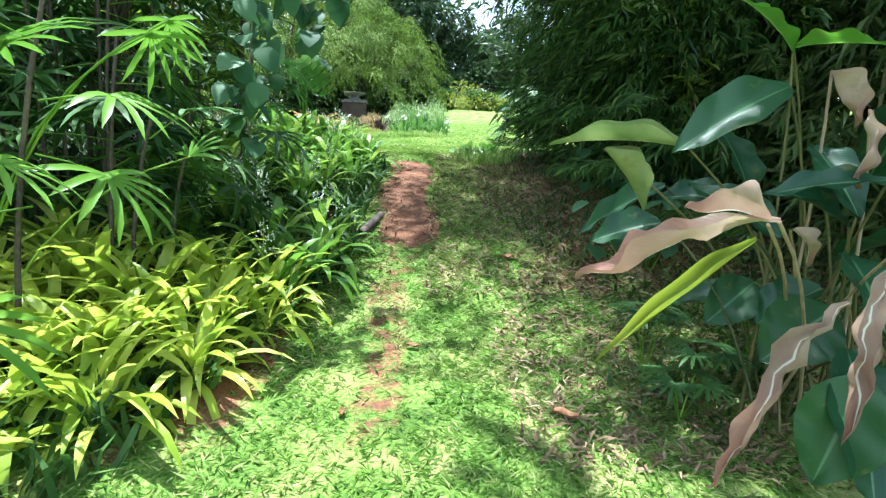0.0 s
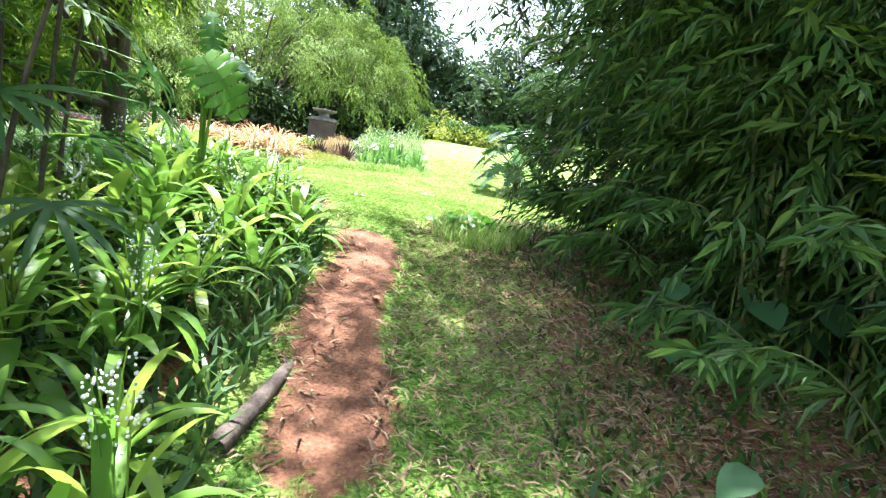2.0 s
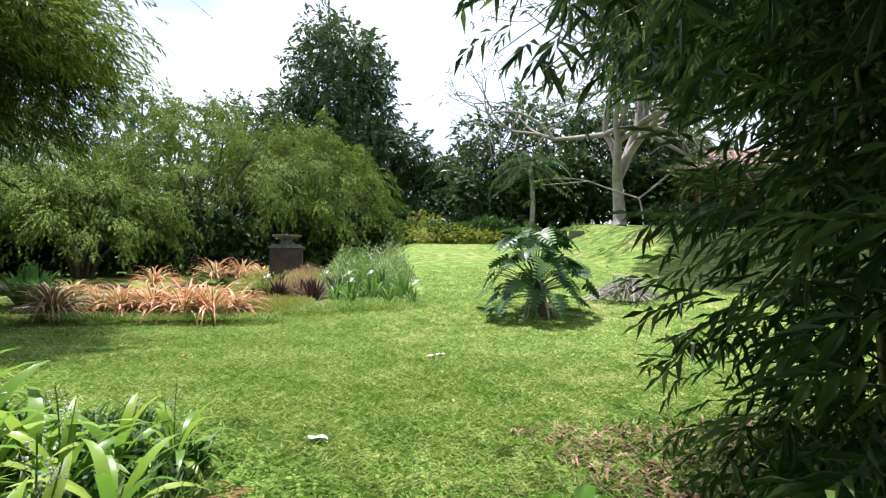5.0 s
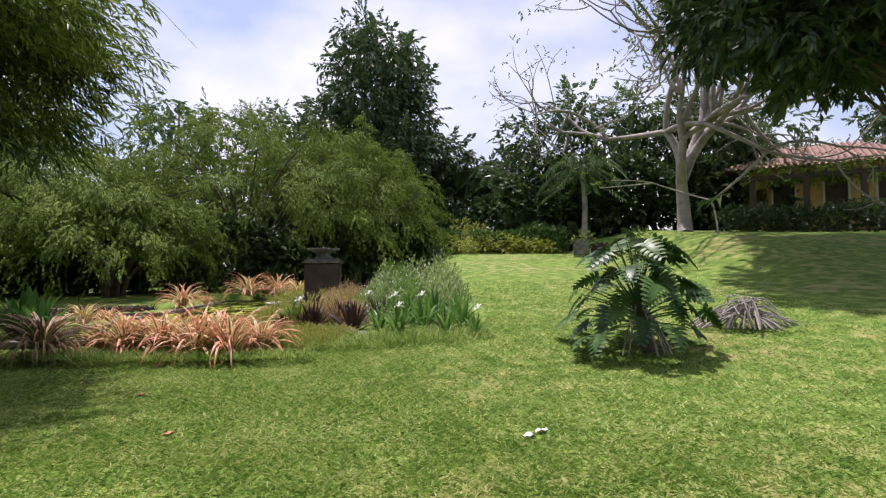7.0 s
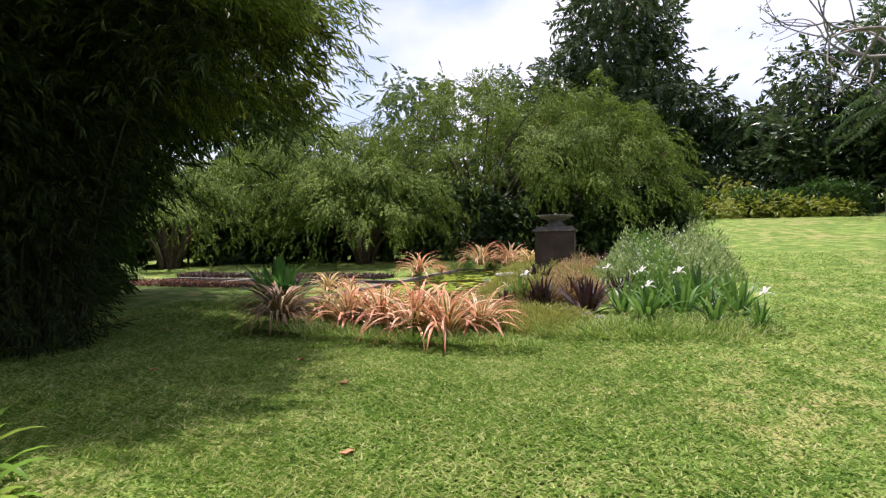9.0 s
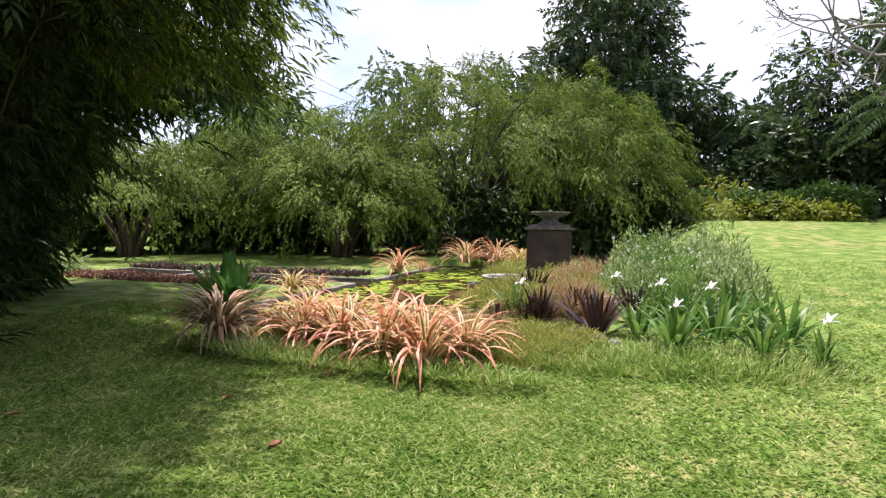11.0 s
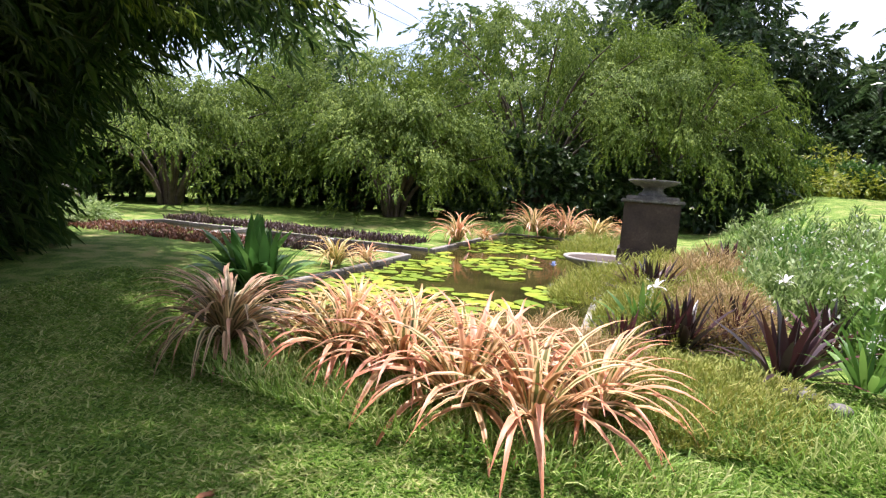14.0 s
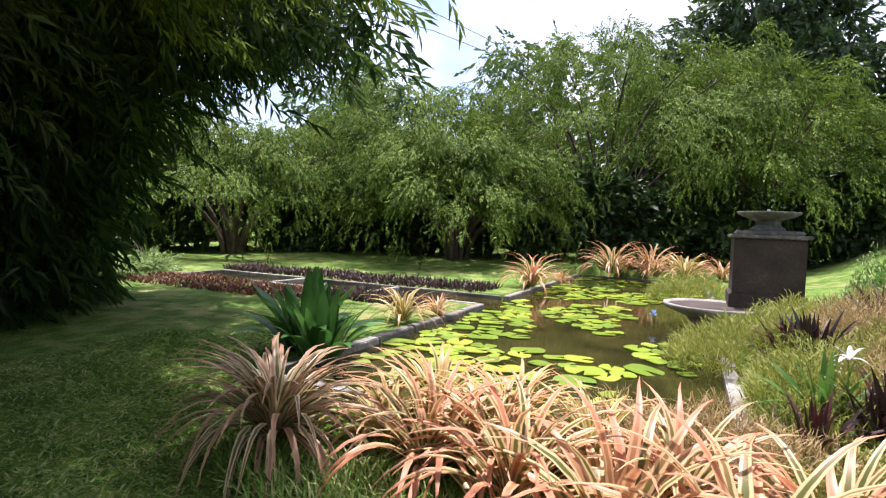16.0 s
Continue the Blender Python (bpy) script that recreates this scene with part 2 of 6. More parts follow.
KERB = solid("pale_kerb_stone", [(0.3, (0.10, 0.09, 0.075)), (0.55, (0.26, 0.24, 0.20)), (0.75, (0.48, 0.46, 0.40))], 3, 0.85, 0.5, 0.008, 30, by_object=True)
PAPER = solid("pale_fungus", [(0.3, (0.6, 0.57, 0.5)), (0.7, (0.85, 0.82, 0.76))], 9, 0.8, 0.3, 0.004)
ROOF = solid("clay_roof_tiles", [(0.3, (0.12, 0.06, 0.045)), (0.7, (0.30, 0.19, 0.15))], 2, 0.9, 0.4, 0.02, by_object=True)
OCHRE = solid("ochre_plaster", [(0.3, (0.38, 0.22, 0.07)), (0.7, (0.58, 0.38, 0.14))], 1.5, 0.9, 0.2, 0.005)
DARKWOOD = solid("dark_timber", [(0.3, (0.02, 0.015, 0.01)), (0.7, (0.07, 0.05, 0.035))], 4, 0.7, 0.3, 0.005)
PALEPLASTER = solid("pale_plaster", [(0.3, (0.45, 0.42, 0.36)), (0.7, (0.68, 0.64, 0.56))], 2, 0.9, 0.2, 0.005)


# ---- terrain ----
POND_O, POND_V, POND_U = np.array((-3.45, 16.9)), np.array((-0.139, 0.990)), np.array((-0.990, -0.139))
POND_W, POND_L, WATER_Z = 3.65, 13.6, 1.64
CH_V0, CH_V1, CH_U1 = 5.3, 6.6, 11.0  # the side channel


def smooth(a, b, x):
    t = np.clip((np.asarray(x, float) - a) / (b - a), 0, 1)
    return t * t * (3 - 2 * t)


KY = [-400, -30, -10, 0, 1.8, 3.2, 4.8, 6.7, 7.9, 9.5, 12, 15, 17, 25, 30, 60, 400]
KZ = [-3, -2.5, -1.0, 0.02, 0.25, 0.45, 0.82, 1.17, 1.37, 1.47, 1.47, 1.50, 1.68, 1.72, 1.95, 2.6, 3]


def pond_uv(x, y):
    dx, dy = np.asarray(x) - POND_O[0], np.asarray(y) - POND_O[1]
    return dx * POND_U[0] + dy * POND_U[1], dx * POND_V[0] + dy * POND_V[1]


def land(x, y):
    x, y = np.asarray(x, float), np.asarray(y, float)
    z = np.interp(y, KY, KZ)
    z = z + smooth(-3.4, 0.8, x) * (0.072 * np.maximum(0, y - 14) - 0.05 * np.maximum(0, y - 38)) + smooth(-1.6, -2.6, x) * smooth(-4.2, -3.2, x) * smooth(17, 20, y) * smooth(30, 26, y) * 0.2
    z = z + smooth(6.5, 11, x) * smooth(17, 30, y) * 1.2
    z = z + smooth(0.6, 1.8, x) * smooth(10, 7, y) * smooth(2, 5, y) * 0.18 + smooth(-0.7, -1.5, x) * smooth(9, 7, y) * smooth(1, 3, y) * 0.12
    z = z + 0.02 * np.sin(x * 1.7 + y * 0.6) * np.sin(y * 1.3)
    return z


def in_water(x, y, grow=0.0):
    u, v = pond_uv(x, y)
    a = (u > -grow) & (u < POND_W + grow) & (v > -grow) & (v < POND_L + grow)
    b = (u > 0) & (u < CH_U1 + grow) & (v > CH_V0 - grow) & (v < CH_V1 + grow)
    return a | b


def path_x(y):
    """The line of the worn path and of the walk beyond it."""
    return np.interp(y, [0, 3, 5, 7.2, 9, 10.8, 12, 13.4], [-0.25, -0.3, -0.3, -0.42, -0.7, -1.3, -2.1, -3.3])


def soil_mask(x, y):
    """Bare red earth: the worn path, the bank foot beside it, scraps in the lawn."""
    x, y = np.asarray(x, float), np.asarray(y, float)
    d = np.abs(x - path_x(y) - 0.05 * np.sin(y * 3))
    m = smooth(0.44, 0.10, d) * smooth(3.9, 4.8, y) * smooth(7.9, 7.1, y)
    m = np.maximum(m, 0.55 * smooth(0.35, 0.05, d) * smooth(1.0, 2.6, y) * smooth(5, 4, y))
    m = np.maximum(m, 0.58 * smooth(0.1, 1.2, x) * smooth(2.4, 4.2, y) * smooth(9.6, 8.0, y) * smooth(7, 5, x))
    m = np.maximum(m, 0.75 * smooth(-0.6, -1.0, x) * smooth(1.5, 2.4, y) * smooth(9.2, 8.2, y) * smooth(-5.5, -4.0, x))
    return m


def axis(a, b, step, far, count):
    s = np.linspace(0, 1, count)[1:]
    out = far * s**3 + step * s * count
    return np.concatenate([(a - out)[::-1], np.arange(a, b, step), b + out])


def mesh_data(name, V, F, mat, uv=None, flat=False):
    V, F = np.asarray(V, np.float32), np.asarray(F, np.int32)
    me = bpy.data.meshes.new(name)
    me.vertices.add(len(V))
    me.vertices.foreach_set("co", V.ravel())
    me.loops.add(F.size)
    me.loops.foreach_set("vertex_index", F.ravel())
    me.polygons.add(len(F))
    me.polygons.foreach_set("loop_start", np.arange(len(F), dtype=np.int32) * F.shape[1])
    if uv is not None:
        me.uv_layers.new(name="UVMap").data.foreach_set("uv", np.asarray(uv, np.float32)[F.ravel()].ravel())
    me.update(calc_edges=True)
    me.validate()
    me.polygons.foreach_set("use_smooth", np.full(len(F), not flat))
    me.materials.append(mat)
    return me


def piece(name, data, parent=None, at=None, label=""):
    ob = new(name, data)
    if parent:
        ob.parent = parent
    if at is not None:
        ob.matrix_basis = at
    return tagged(ob, label)


def thing(name, x, y, label, category, group="", z=None, turn=0.0, kind=""):
    ob = new(name)
    ob.empty_display_size = 0.1
    ob.matrix_basis = pose(x, y, float(land(x, y)) if z is None else z, 0, 0, turn)
    return tagged(ob, label, category, group, kind)


def grid_faces(nx, ny):
    i = np.arange(nx * ny).reshape(ny, nx)
    return np.stack([i[:-1, :-1], i[:-1, 1:], i[1:, 1:], i[1:, :-1]], -1).reshape(-1, 4)


def ground_material():
    m, nt, p, _ = nodes_of("lawn_ground")
    soil = nt.nodes.new("ShaderNodeAttribute")
    soil.attribute_name = "soil"
    fine, mid, big = noise_fac(nt, 55, 5), noise_fac(nt, 3.2, 5), noise_fac(nt, 0.45, 4)
    f = math_node(nt, "ADD", math_node(nt, "MULTIPLY", fine, 0.55), math_node(nt, "MULTIPLY", mid, 0.45))
    grass = ramp(nt, f, [(0.34, (0.025, 0.06, 0.008)), (0.5, (0.115, 0.20, 0.03)), (0.66, (0.30, 0.36, 0.09))])
    dry = ramp(nt, math_node(nt, "ADD", math_node(nt, "MULTIPLY", mid, 0.6), math_node(nt, "MULTIPLY", big, 0.5)), [(0.57, (0, 0, 0)), (0.70, (0.75, 0.75, 0.75))])
    grass = mix_col(nt, dry, grass, (0.30, 0.26, 0.11))
    earth = ramp(nt, f, [(0.3, (0.075, 0.034, 0.018)), (0.55, (0.19, 0.088, 0.047)), (0.75, (0.30, 0.175, 0.11))])
    k = math_node(nt, "ADD", soil.outputs["Fac"], math_node(nt, "MULTIPLY", math_node(nt, "SUBTRACT", noise_fac(nt, 9, 5), 0.5), 0.9))
    nt.links.new(mix_col(nt, ramp(nt, k, [(0.40, (0, 0, 0)), (0.62, (1, 1, 1))]), grass, earth), p.inputs["Base Color"])
    p.inputs["Roughness"].default_value = 0.95
    p.inputs["Specular IOR Level"].default_value = 0.2
    bump(nt, p, fine, 0.8, 0.03)
    return m


def build_ground():
    xs, ys = axis(-17, 10, 0.14, 380, 26), axis(-2, 31, 0.14, 380, 26)
    X, Y = np.meshgrid(xs, ys)
    Z = land(X, Y)
    Z = np.where(in_water(X, Y, 0.02), WATER_Z - 0.55, Z)
    V = np.stack([X, Y, Z], -1).reshape(-1, 3)
    me = mesh_data("ground", V, grid_faces(len(xs), len(ys)), ground_material())
    a = me.attributes.new("soil", "FLOAT", "POINT")
    a.data.foreach_set("value", soil_mask(X, Y).astype(np.float32).ravel())
    tagged(new("ground", me), "green lawn on a gentle slope with a worn red earth path", "ground", kind="structure")


build_ground()


# ---- geometry helpers ----
def unit(v):
    v = np.asarray(v, float)
    return v / np.maximum(np.linalg.norm(v, axis=-1, keepdims=True), 1e-9)


def frames(D, rng, up=(0, 0, 1), wild=0.5):
    """Bases whose y axis runs along D and whose z axis points roughly up."""
    D = unit(D)
    n = np.asarray(up, float) + rng.normal(0, wild, D.shape)
    X = unit(np.cross(D, n))
    return np.stack([X, D, np.cross(X, D)], -1)


def scatter(template, P, M):
    TV, TF = template
    V = np.einsum("nij,kj->nki", M, TV) + P[:, None, :]
    F = TF[None] + (np.arange(len(P)) * len(TV))[:, None, None]
    return V.reshape(-1, 3), F.reshape(-1, TF.shape[1])


LEAF = (np.array([(0, 0, 0), (-0.5, 0.42, 0.08), (0.5, 0.42, 0.08), (0, 1, -0.08)], float), np.array([(0, 3, 1), (0, 2, 3)]))
BLADE = (np.array([(-0.5, 0, 0), (0.5, 0, 0), (0.35, 0.55, 0.30), (-0.35, 0.55, 0.30), (0, 1.0, 0.25)], float), np.array([(0, 1, 2), (0, 2, 3), (3, 2, 4)]))


def spray(rng, n, length, width, twig, fan=0.9, droop=0.5):
    """A twig with n leaves, along +y."""
    t = np.linspace(0.15, 1, n)
    side = np.where(np.arange(n) % 2, 1, -1) * fan * rng.uniform(0.5, 1.2, n) * (1.1 - 0.8 * t)
    P = np.stack([0 * t, t * twig, -droop * 0.4 * twig * t**2], -1)
    D = np.stack([side, np.ones(n), -droop * rng.uniform(0.3, 1.5, n)], -1)
    M = frames(D, rng, wild=0.35)
    s = rng.uniform(0.7, 1.15, n)
    M = M * np.stack([s * width, s * length, s * length], -1)[:, None, :]
    return scatter(LEAF, P, M)


def tube(points, radii, sides=7):
    P = np.asarray(points, float)
    T = unit(np.gradient(P, axis=0))
    A = unit(np.cross(T, np.array((0.31, 0.95, 0.05))))
    B = np.cross(T, A)
    a = np.linspace(0, 2 * math.pi, sides, endpoint=False)
    V = P[:, None] + np.asarray(radii)[:, None, None] * (np.cos(a)[None, :, None] * A[:, None] + np.sin(a)[None, :, None] * B[:, None])
    n = len(P)
    i = np.arange(n * sides).reshape(n, sides)
    j = np.roll(i, -1, 1)
    return V.reshape(-1, 3), np.stack([i[:-1], j[:-1], j[1:], i[1:]], -1).reshape(-1, 4)


def join(chunks):
    V, F, k = [], [], 0
    for v, f in chunks:
        V.append(v)
        F.append(f + k)
        k += len(v)
    return np.concatenate(V), np.concatenate(F)


def bezier(a, b, c, n):
    t = np.linspace(0, 1, n)[:, None]
    return (1 - t) ** 2 * np.asarray(a) + 2 * t * (1 - t) * np.asarray(b) + t**2 * np.asarray(c)


def box_bm(sx, sy, sz, bevel=0.0, centre=(0, 0, 0)):
    bm = bmesh.new()
    bmesh.ops.create_cube(bm, size=1, matrix=Matrix.Translation(centre) @ Matrix.Diagonal((sx, sy, sz, 1)))
    if bevel:
        bmesh.ops.bevel(bm, geom=bm.edges[:], offset=bevel, segments=2, affect="EDGES")
    return bm


def part(name, bm, mat, parent, label="", at=None, wobble=0.0):
    if wobble:
        for v in bm.verts:
            v.co += Vector([wobble * noise.noise(v.co * 3 + Vector((k, 0, 0))) for k in (0, 7, 13)])
    me = bpy.data.meshes.new(name)
    bm.to_mesh(me)
    bm.free()
    me.materials.append(mat)
    return piece(name, me, parent, at, label)


def lathe(profile, n=28):
    """A solid turned about z from (radius, height) pairs."""
    a = np.linspace(0, 2 * math.pi, n, endpoint=False)
    V = np.array([(r * math.cos(t), r * math.sin(t), z) for r, z in profile for t in a])
    i = np.arange(len(V)).reshape(len(profile), n)
    j = np.roll(i, -1, 1)
    return V, np.stack([i[:-1], j[:-1], j[1:], i[1:]], -1).reshape(-1, 4)


def strap(length, width, rise, arch, segs=7, fold=0.25, point=0.55):
    """A strap leaf that leaves the origin along +y at the angle rise (degrees) and bends down by arch degrees in all."""
    t = np.linspace(0, 1, segs + 1)
    ang = np.radians(rise - arch * t**1.15)
    step = length / segs
    y = np.concatenate([[0], np.cumsum(np.cos(ang[:-1]) * step)])
    z = np.concatenate([[0], np.cumsum(np.sin(ang[:-1]) * step)])
    w = width * np.clip(np.minimum(0.55 + 1.6 * t, 1) * np.where(t > point, 1 - (np.maximum(t - point, 0) / (1 - point)) ** 1.6, 1), 0.02, 1)
    V, U = [], []
    for k in range(segs + 1):
        for s in (-0.5, 0, 0.5):
            V.append((s * w[k], y[k] - abs(s) * 2 * fold * w[k] * -math.sin(ang[k]) * 0.5, z[k] + abs(s) * 2 * fold * w[k] * math.cos(ang[k]) * 0.5))
            U.append((s + 0.5, t[k]))
    return np.array(V), grid_faces(3, segs + 1), np.array(U)


def leaf_set(name, mat, rng, count, length, width, rise, arch, spread=0.18, **kw):
    """Some alike leaves as mesh data, from upright inner ones to arching outer ones."""
    out = []
    for k in range(count):
        f = k / max(1, count - 1)
        V, F, U = strap(length * rng.uniform(1 - spread, 1 + spread), width * rng.uniform(0.85, 1.15), rise[0] + (rise[1] - rise[0]) * f, arch[0] + (arch[1] - arch[0]) * f, **kw)
        V = V + np.sin(V[:, 1:2] * 9 + k) * np.array((0.012, 0, 0.006))
        out.append(mesh_data(name, V, F, mat, U))
    return out


def rosette(ob, leaves, n, rng, base=0.03, part_name="leaf", low=0.0):
    """n leaves as parts round the foot of the plant ob."""
    for k in range(n):
        a = k * 137.5 + rng.uniform(-15, 15)
        data = leaves[min(len(leaves) - 1, int(k / n * len(leaves)))]
        r = base * (0.4 + k / n)
        piece(part_name, data, ob, pose(-r * math.sin(radians(a)), r * math.cos(radians(a)), low + 0.04 * (1 - k / n), rng.uniform(-6, 6), rng.uniform(-10, 10), a))


def spots(rng, n, test, x0, x1, y0, y1, gap):
    """n places in a region, no two closer than gap."""
    out = []
    for _ in range(n * 60):
        x, y = rng.uniform(x0, x1), rng.uniform(y0, y1)
        if test(x, y) and all((x - a) ** 2 + (y - b) ** 2 > gap * gap for a, b in out):
            out.append((x, y))
            if len(out) == n:
                break
    return out


# ---- pond ----
def pond_xy(u, v):
    p = POND_O + POND_U * u + POND_V * v
    return float(p[0]), float(p[1])


def water_material():
    m, nt, p, _ = nodes_of("pond_water")
    nt.links.new(ramp(nt, noise_fac(nt, 1.5, 4), [(0.35, (0.02, 0.02, 0.006)), (0.7, (0.055, 0.048, 0.014))]), p.inputs["Base Color"])
    p.inputs["Roughness"].default_value = 0.06
    p.inputs["IOR"].default_value = 1.33
    bump(nt, p, noise_fac(nt, 6, 3), 0.06, 0.02)
    return m


def build_water():
    V, F = [], []
    for u0, u1, v0, v1 in ((-0.1, POND_W + 0.1, -0.1, POND_L + 0.1), (POND_W + 0.1, CH_U1, CH_V0, CH_V1)):
        k = len(V)
        V += [(*pond_xy(u, v), WATER_Z) for u, v in ((u0, v0), (u1, v0), (u1, v1), (u0, v1))]
        F.append((k + 3, k + 2, k + 1, k))
    tagged(new("water", mesh_data("water", V, F, water_material(), flat=True)), "dark olive pond water reflecting the sky", "water", kind="structure")


build_water()


def kerb(a, b, width=0.13, height=0.16, top=0.07):
    """A kerb of separate stones from (u, v) to (u, v)."""
    (x0, y0), (x1, y1) = pond_xy(*a), pond_xy(*b)
    length = math.hypot(x1 - x0, y1 - y0)
    n = max(1, round(length / 0.9))
    ob = thing("pond_kerb", x0, y0, "pale weathered stone kerb along the pond edge", "kerb", "pond kerbs", WATER_Z, math.degrees(math.atan2(y1 - y0, x1 - x0)))
    bm = box_bm(length / n - 0.008, width, height, 0.012)
    first = part("stone", bm, KERB, ob, at=pose(length / n / 2, 0, top - height / 2))
    for k in range(1, n):
        piece("stone", first.data, ob, pose(length / n * (k + 0.5), 0.004 * (k % 3 - 1), top - height / 2 + 0.004 * (k % 2), 0, 0, 0.5 * (k % 3 - 1)))


W1 = POND_W
for a, b in (((0, -0.05), (0, 13.5)), ((-0.1, 0), (W1 + 0.1, 0)), ((W1, 0.1), (W1, CH_V0)), ((W1, CH_V1), (W1, POND_L)), ((0, POND_L), (W1, POND_L)),
             ((W1 + 0.1, CH_V0), (CH_U1, CH_V0)), ((W1 + 0.1, CH_V1), (CH_U1, CH_V1)), ((6.0, CH_V0 + 0.1), (6.0, CH_V1 - 0.1)), ((8.4, CH_V0 + 0.1), (8.4, CH_V1 - 0.1)), ((CH_U1, CH_V0 - 0.1), (CH_U1, CH_V1 + 0.1))):
    kerb(a, b)


def build_pedestal():
    ob = thing("pedestal", -3.72, 23.45, "dark weathered stone pedestal with moulded cap and shallow urn", "pedestal", z=1.62, turn=8)
    ob.scale = (1.0, 1.0, 1.0)
    part("base", box_bm(1.04, 1.04, 0.55, 0.02, (0, 0, 0.275)), STONE, ob, wobble=0.01)
    part("body", box_bm(0.96, 0.96, 0.86, 0.015, (0, 0, 0.97)), STONE, ob)
    part("cornice", box_bm(1.08, 1.08, 0.06, 0.015, (0, 0, 1.43)), CAPSTONE, ob, "lichen-spotted stone cornice", wobble=0.012)
    part("cap", box_bm(0.90, 0.90, 0.07, 0.02, (0, 0, 1.49)), CAPSTONE, ob, wobble=0.015)
    V, F = lathe([(0.0, 1.52), (0.24, 1.52), (0.25, 1.56), (0.19, 1.60), (0.17, 1.66), (0.22, 1.70), (0.37, 1.75), (0.44, 1.79), (0.45, 1.82), (0.41, 1.82), (0.22, 1.77), (0.04, 1.76), (0.035, 1.83), (0.015, 1.87), (0, 1.87)])
    piece("urn", mesh_data("urn", V, F, CAPSTONE), ob, label="shallow wide stone urn with a finial")
    b = thing("stone_bowl", -4.34, 22.75, "round pale-rimmed stone bowl above the pond water", "basin", z=1.16)
    V, F = lathe([(0, 0), (0.3, 0), (0.28, 0.45), (0.40, 0.62), (0.66, 0.72), (0.735, 0.77), (0.74, 0.80), (0.725, 0.815), (0.68, 0.81), (0.655, 0.775), (0, 0.74)], 40)
    piece("bowl", mesh_data("bowl", V, F, PALESTONE), b)
    V, F = lathe([(0, 0.788), (0.662, 0.788), (0.662, 0.78), (0, 0.78)], 40)
    piece("bowl_water", mesh_data("bowl_water", V, F, STONE), b, label="dark mossy water in the bowl")


build_pedestal()


# ---- woody plants and bamboo ----
def not_on_path(x, y, z):
    d = x - path_x(np.clip(y, 0, 13))
    return (d > 0.75) | ((z - land(x, y)) > 2.6)


def bamboo(x, y, label, rng, culms, base, height, reach, sprays, low, leaf, lean=(0, 0), squeeze=None, group="bamboo clumps", skirt=0, leaves=BAMBOO, stems=CULM, core=0, dome=None):
    """A clump: arching culms (parts) and one mass of leaf sprays along them; low: the least height of leaves."""
    ob = thing("bamboo", x, y, label, "bamboo", group)
    ground = float(land(x, y))
    paths = []
    for k in range(culms):
        a, r = rng.uniform(0, 2 * math.pi), base * math.sqrt(rng.uniform(0.02, 1))
        bx, by = r * math.cos(a), r * math.sin(a)
        h, out = height * rng.uniform(0.6, 1.05), reach * rng.uniform(0.25, 1.0)
        dx, dy = math.cos(a + rng.normal(0, 0.5)) * out + lean[0], math.sin(a + rng.normal(0, 0.5)) * out + lean[1]
        bz = float(land(x + bx, y + by)) - ground - 0.05
        mid = (bx + dx * 0.25, by + dy * 0.25, h * 1.05)
        end = (bx + dx, by + dy, max(h * rng.uniform(0.55, 0.95), low))
        pts = bezier((bx, by, bz), mid, end, 14)
        paths.append(pts)
        rad = np.linspace(1, 0.15, 14) * rng.uniform(0.012, 0.024)
        V, F = tube(pts, rad, 6)
        piece("culm", mesh_data("culm", V, F, stems), ob)
    tmpl = [spray(rng, 6, leaf, leaf * 0.2, leaf * 1.6) for _ in range(6)]
    V, F = [], []
    for k in range(6):
        n = sprays // 6
        idx, t = rng.integers(0, len(paths), n), 1 - rng.beta(1.0, 1.15, n) * 0.97
        pts = np.stack(paths)[idx]
        f = t * 12.999
        i = f.astype(int)
        P = pts[np.arange(n), i] * (1 - (f - i))[:, None] + pts[np.arange(n), np.minimum(i + 1, 13)] * (f - i)[:, None]
        a = rng.uniform(0, 2 * math.pi, n)
        side = rng.exponential(0.40, n).clip(0, 1.6) * (0.45 + t)
        P = P + np.stack([np.cos(a) * side, np.sin(a) * side, rng.normal(0, 0.25, n) - side * 0.25], -1)
        gz = land(x + P[:, 0], y + P[:, 1]) - ground
        keep = P[:, 2] > gz + 0.12
        if squeeze:
            keep &= squeeze(x + P[:, 0], y + P[:, 1], ground + P[:, 2])
        P, a = P[keep], a[keep]
        D = np.stack([np.cos(a), np.sin(a), rng.uniform(-1.1, 0.25, len(a))], -1)
        s = rng.uniform(0.75, 1.25, len(a))
        chunk = scatter(tmpl[k], P, frames(D, rng, wild=0.4) * s[:, None, None])
        V.append(chunk)
    if skirt:
        a, q = rng.uniform(0, 2 * math.pi, skirt), base * rng.uniform(0.8, 1.55, skirt)
        P = np.stack([np.cos(a) * q, np.sin(a) * q, rng.beta(1, 1.6, skirt) * 2.2 + 0.15], -1)
        P[:, 2] += land(x + P[:, 0], y + P[:, 1]) - ground
        ok = not_on_path(x + P[:, 0], y + P[:, 1], ground + P[:, 2])
        P, a = P[ok], a[ok]
        D = np.stack([np.cos(a), np.sin(a), rng.uniform(-0.9, 0.5, len(a))], -1) + rng.normal(0, 0.3, (len(a), 3))
        V.append(scatter(tmpl[0], P, frames(D, rng, wild=0.4) * rng.uniform(0.8, 1.3, len(a))[:, None, None]))
    if core:
        a, q = rng.uniform(0, 2 * math.pi, core), (base + 0.2) * np.sqrt(rng.uniform(0.1, 1, core))
        P = np.stack([np.cos(a) * q, np.sin(a) * q, rng.uniform(0.1, 4.2, core)], -1)
        P[:, 2] += land(x + P[:, 0], y + P[:, 1]) - ground
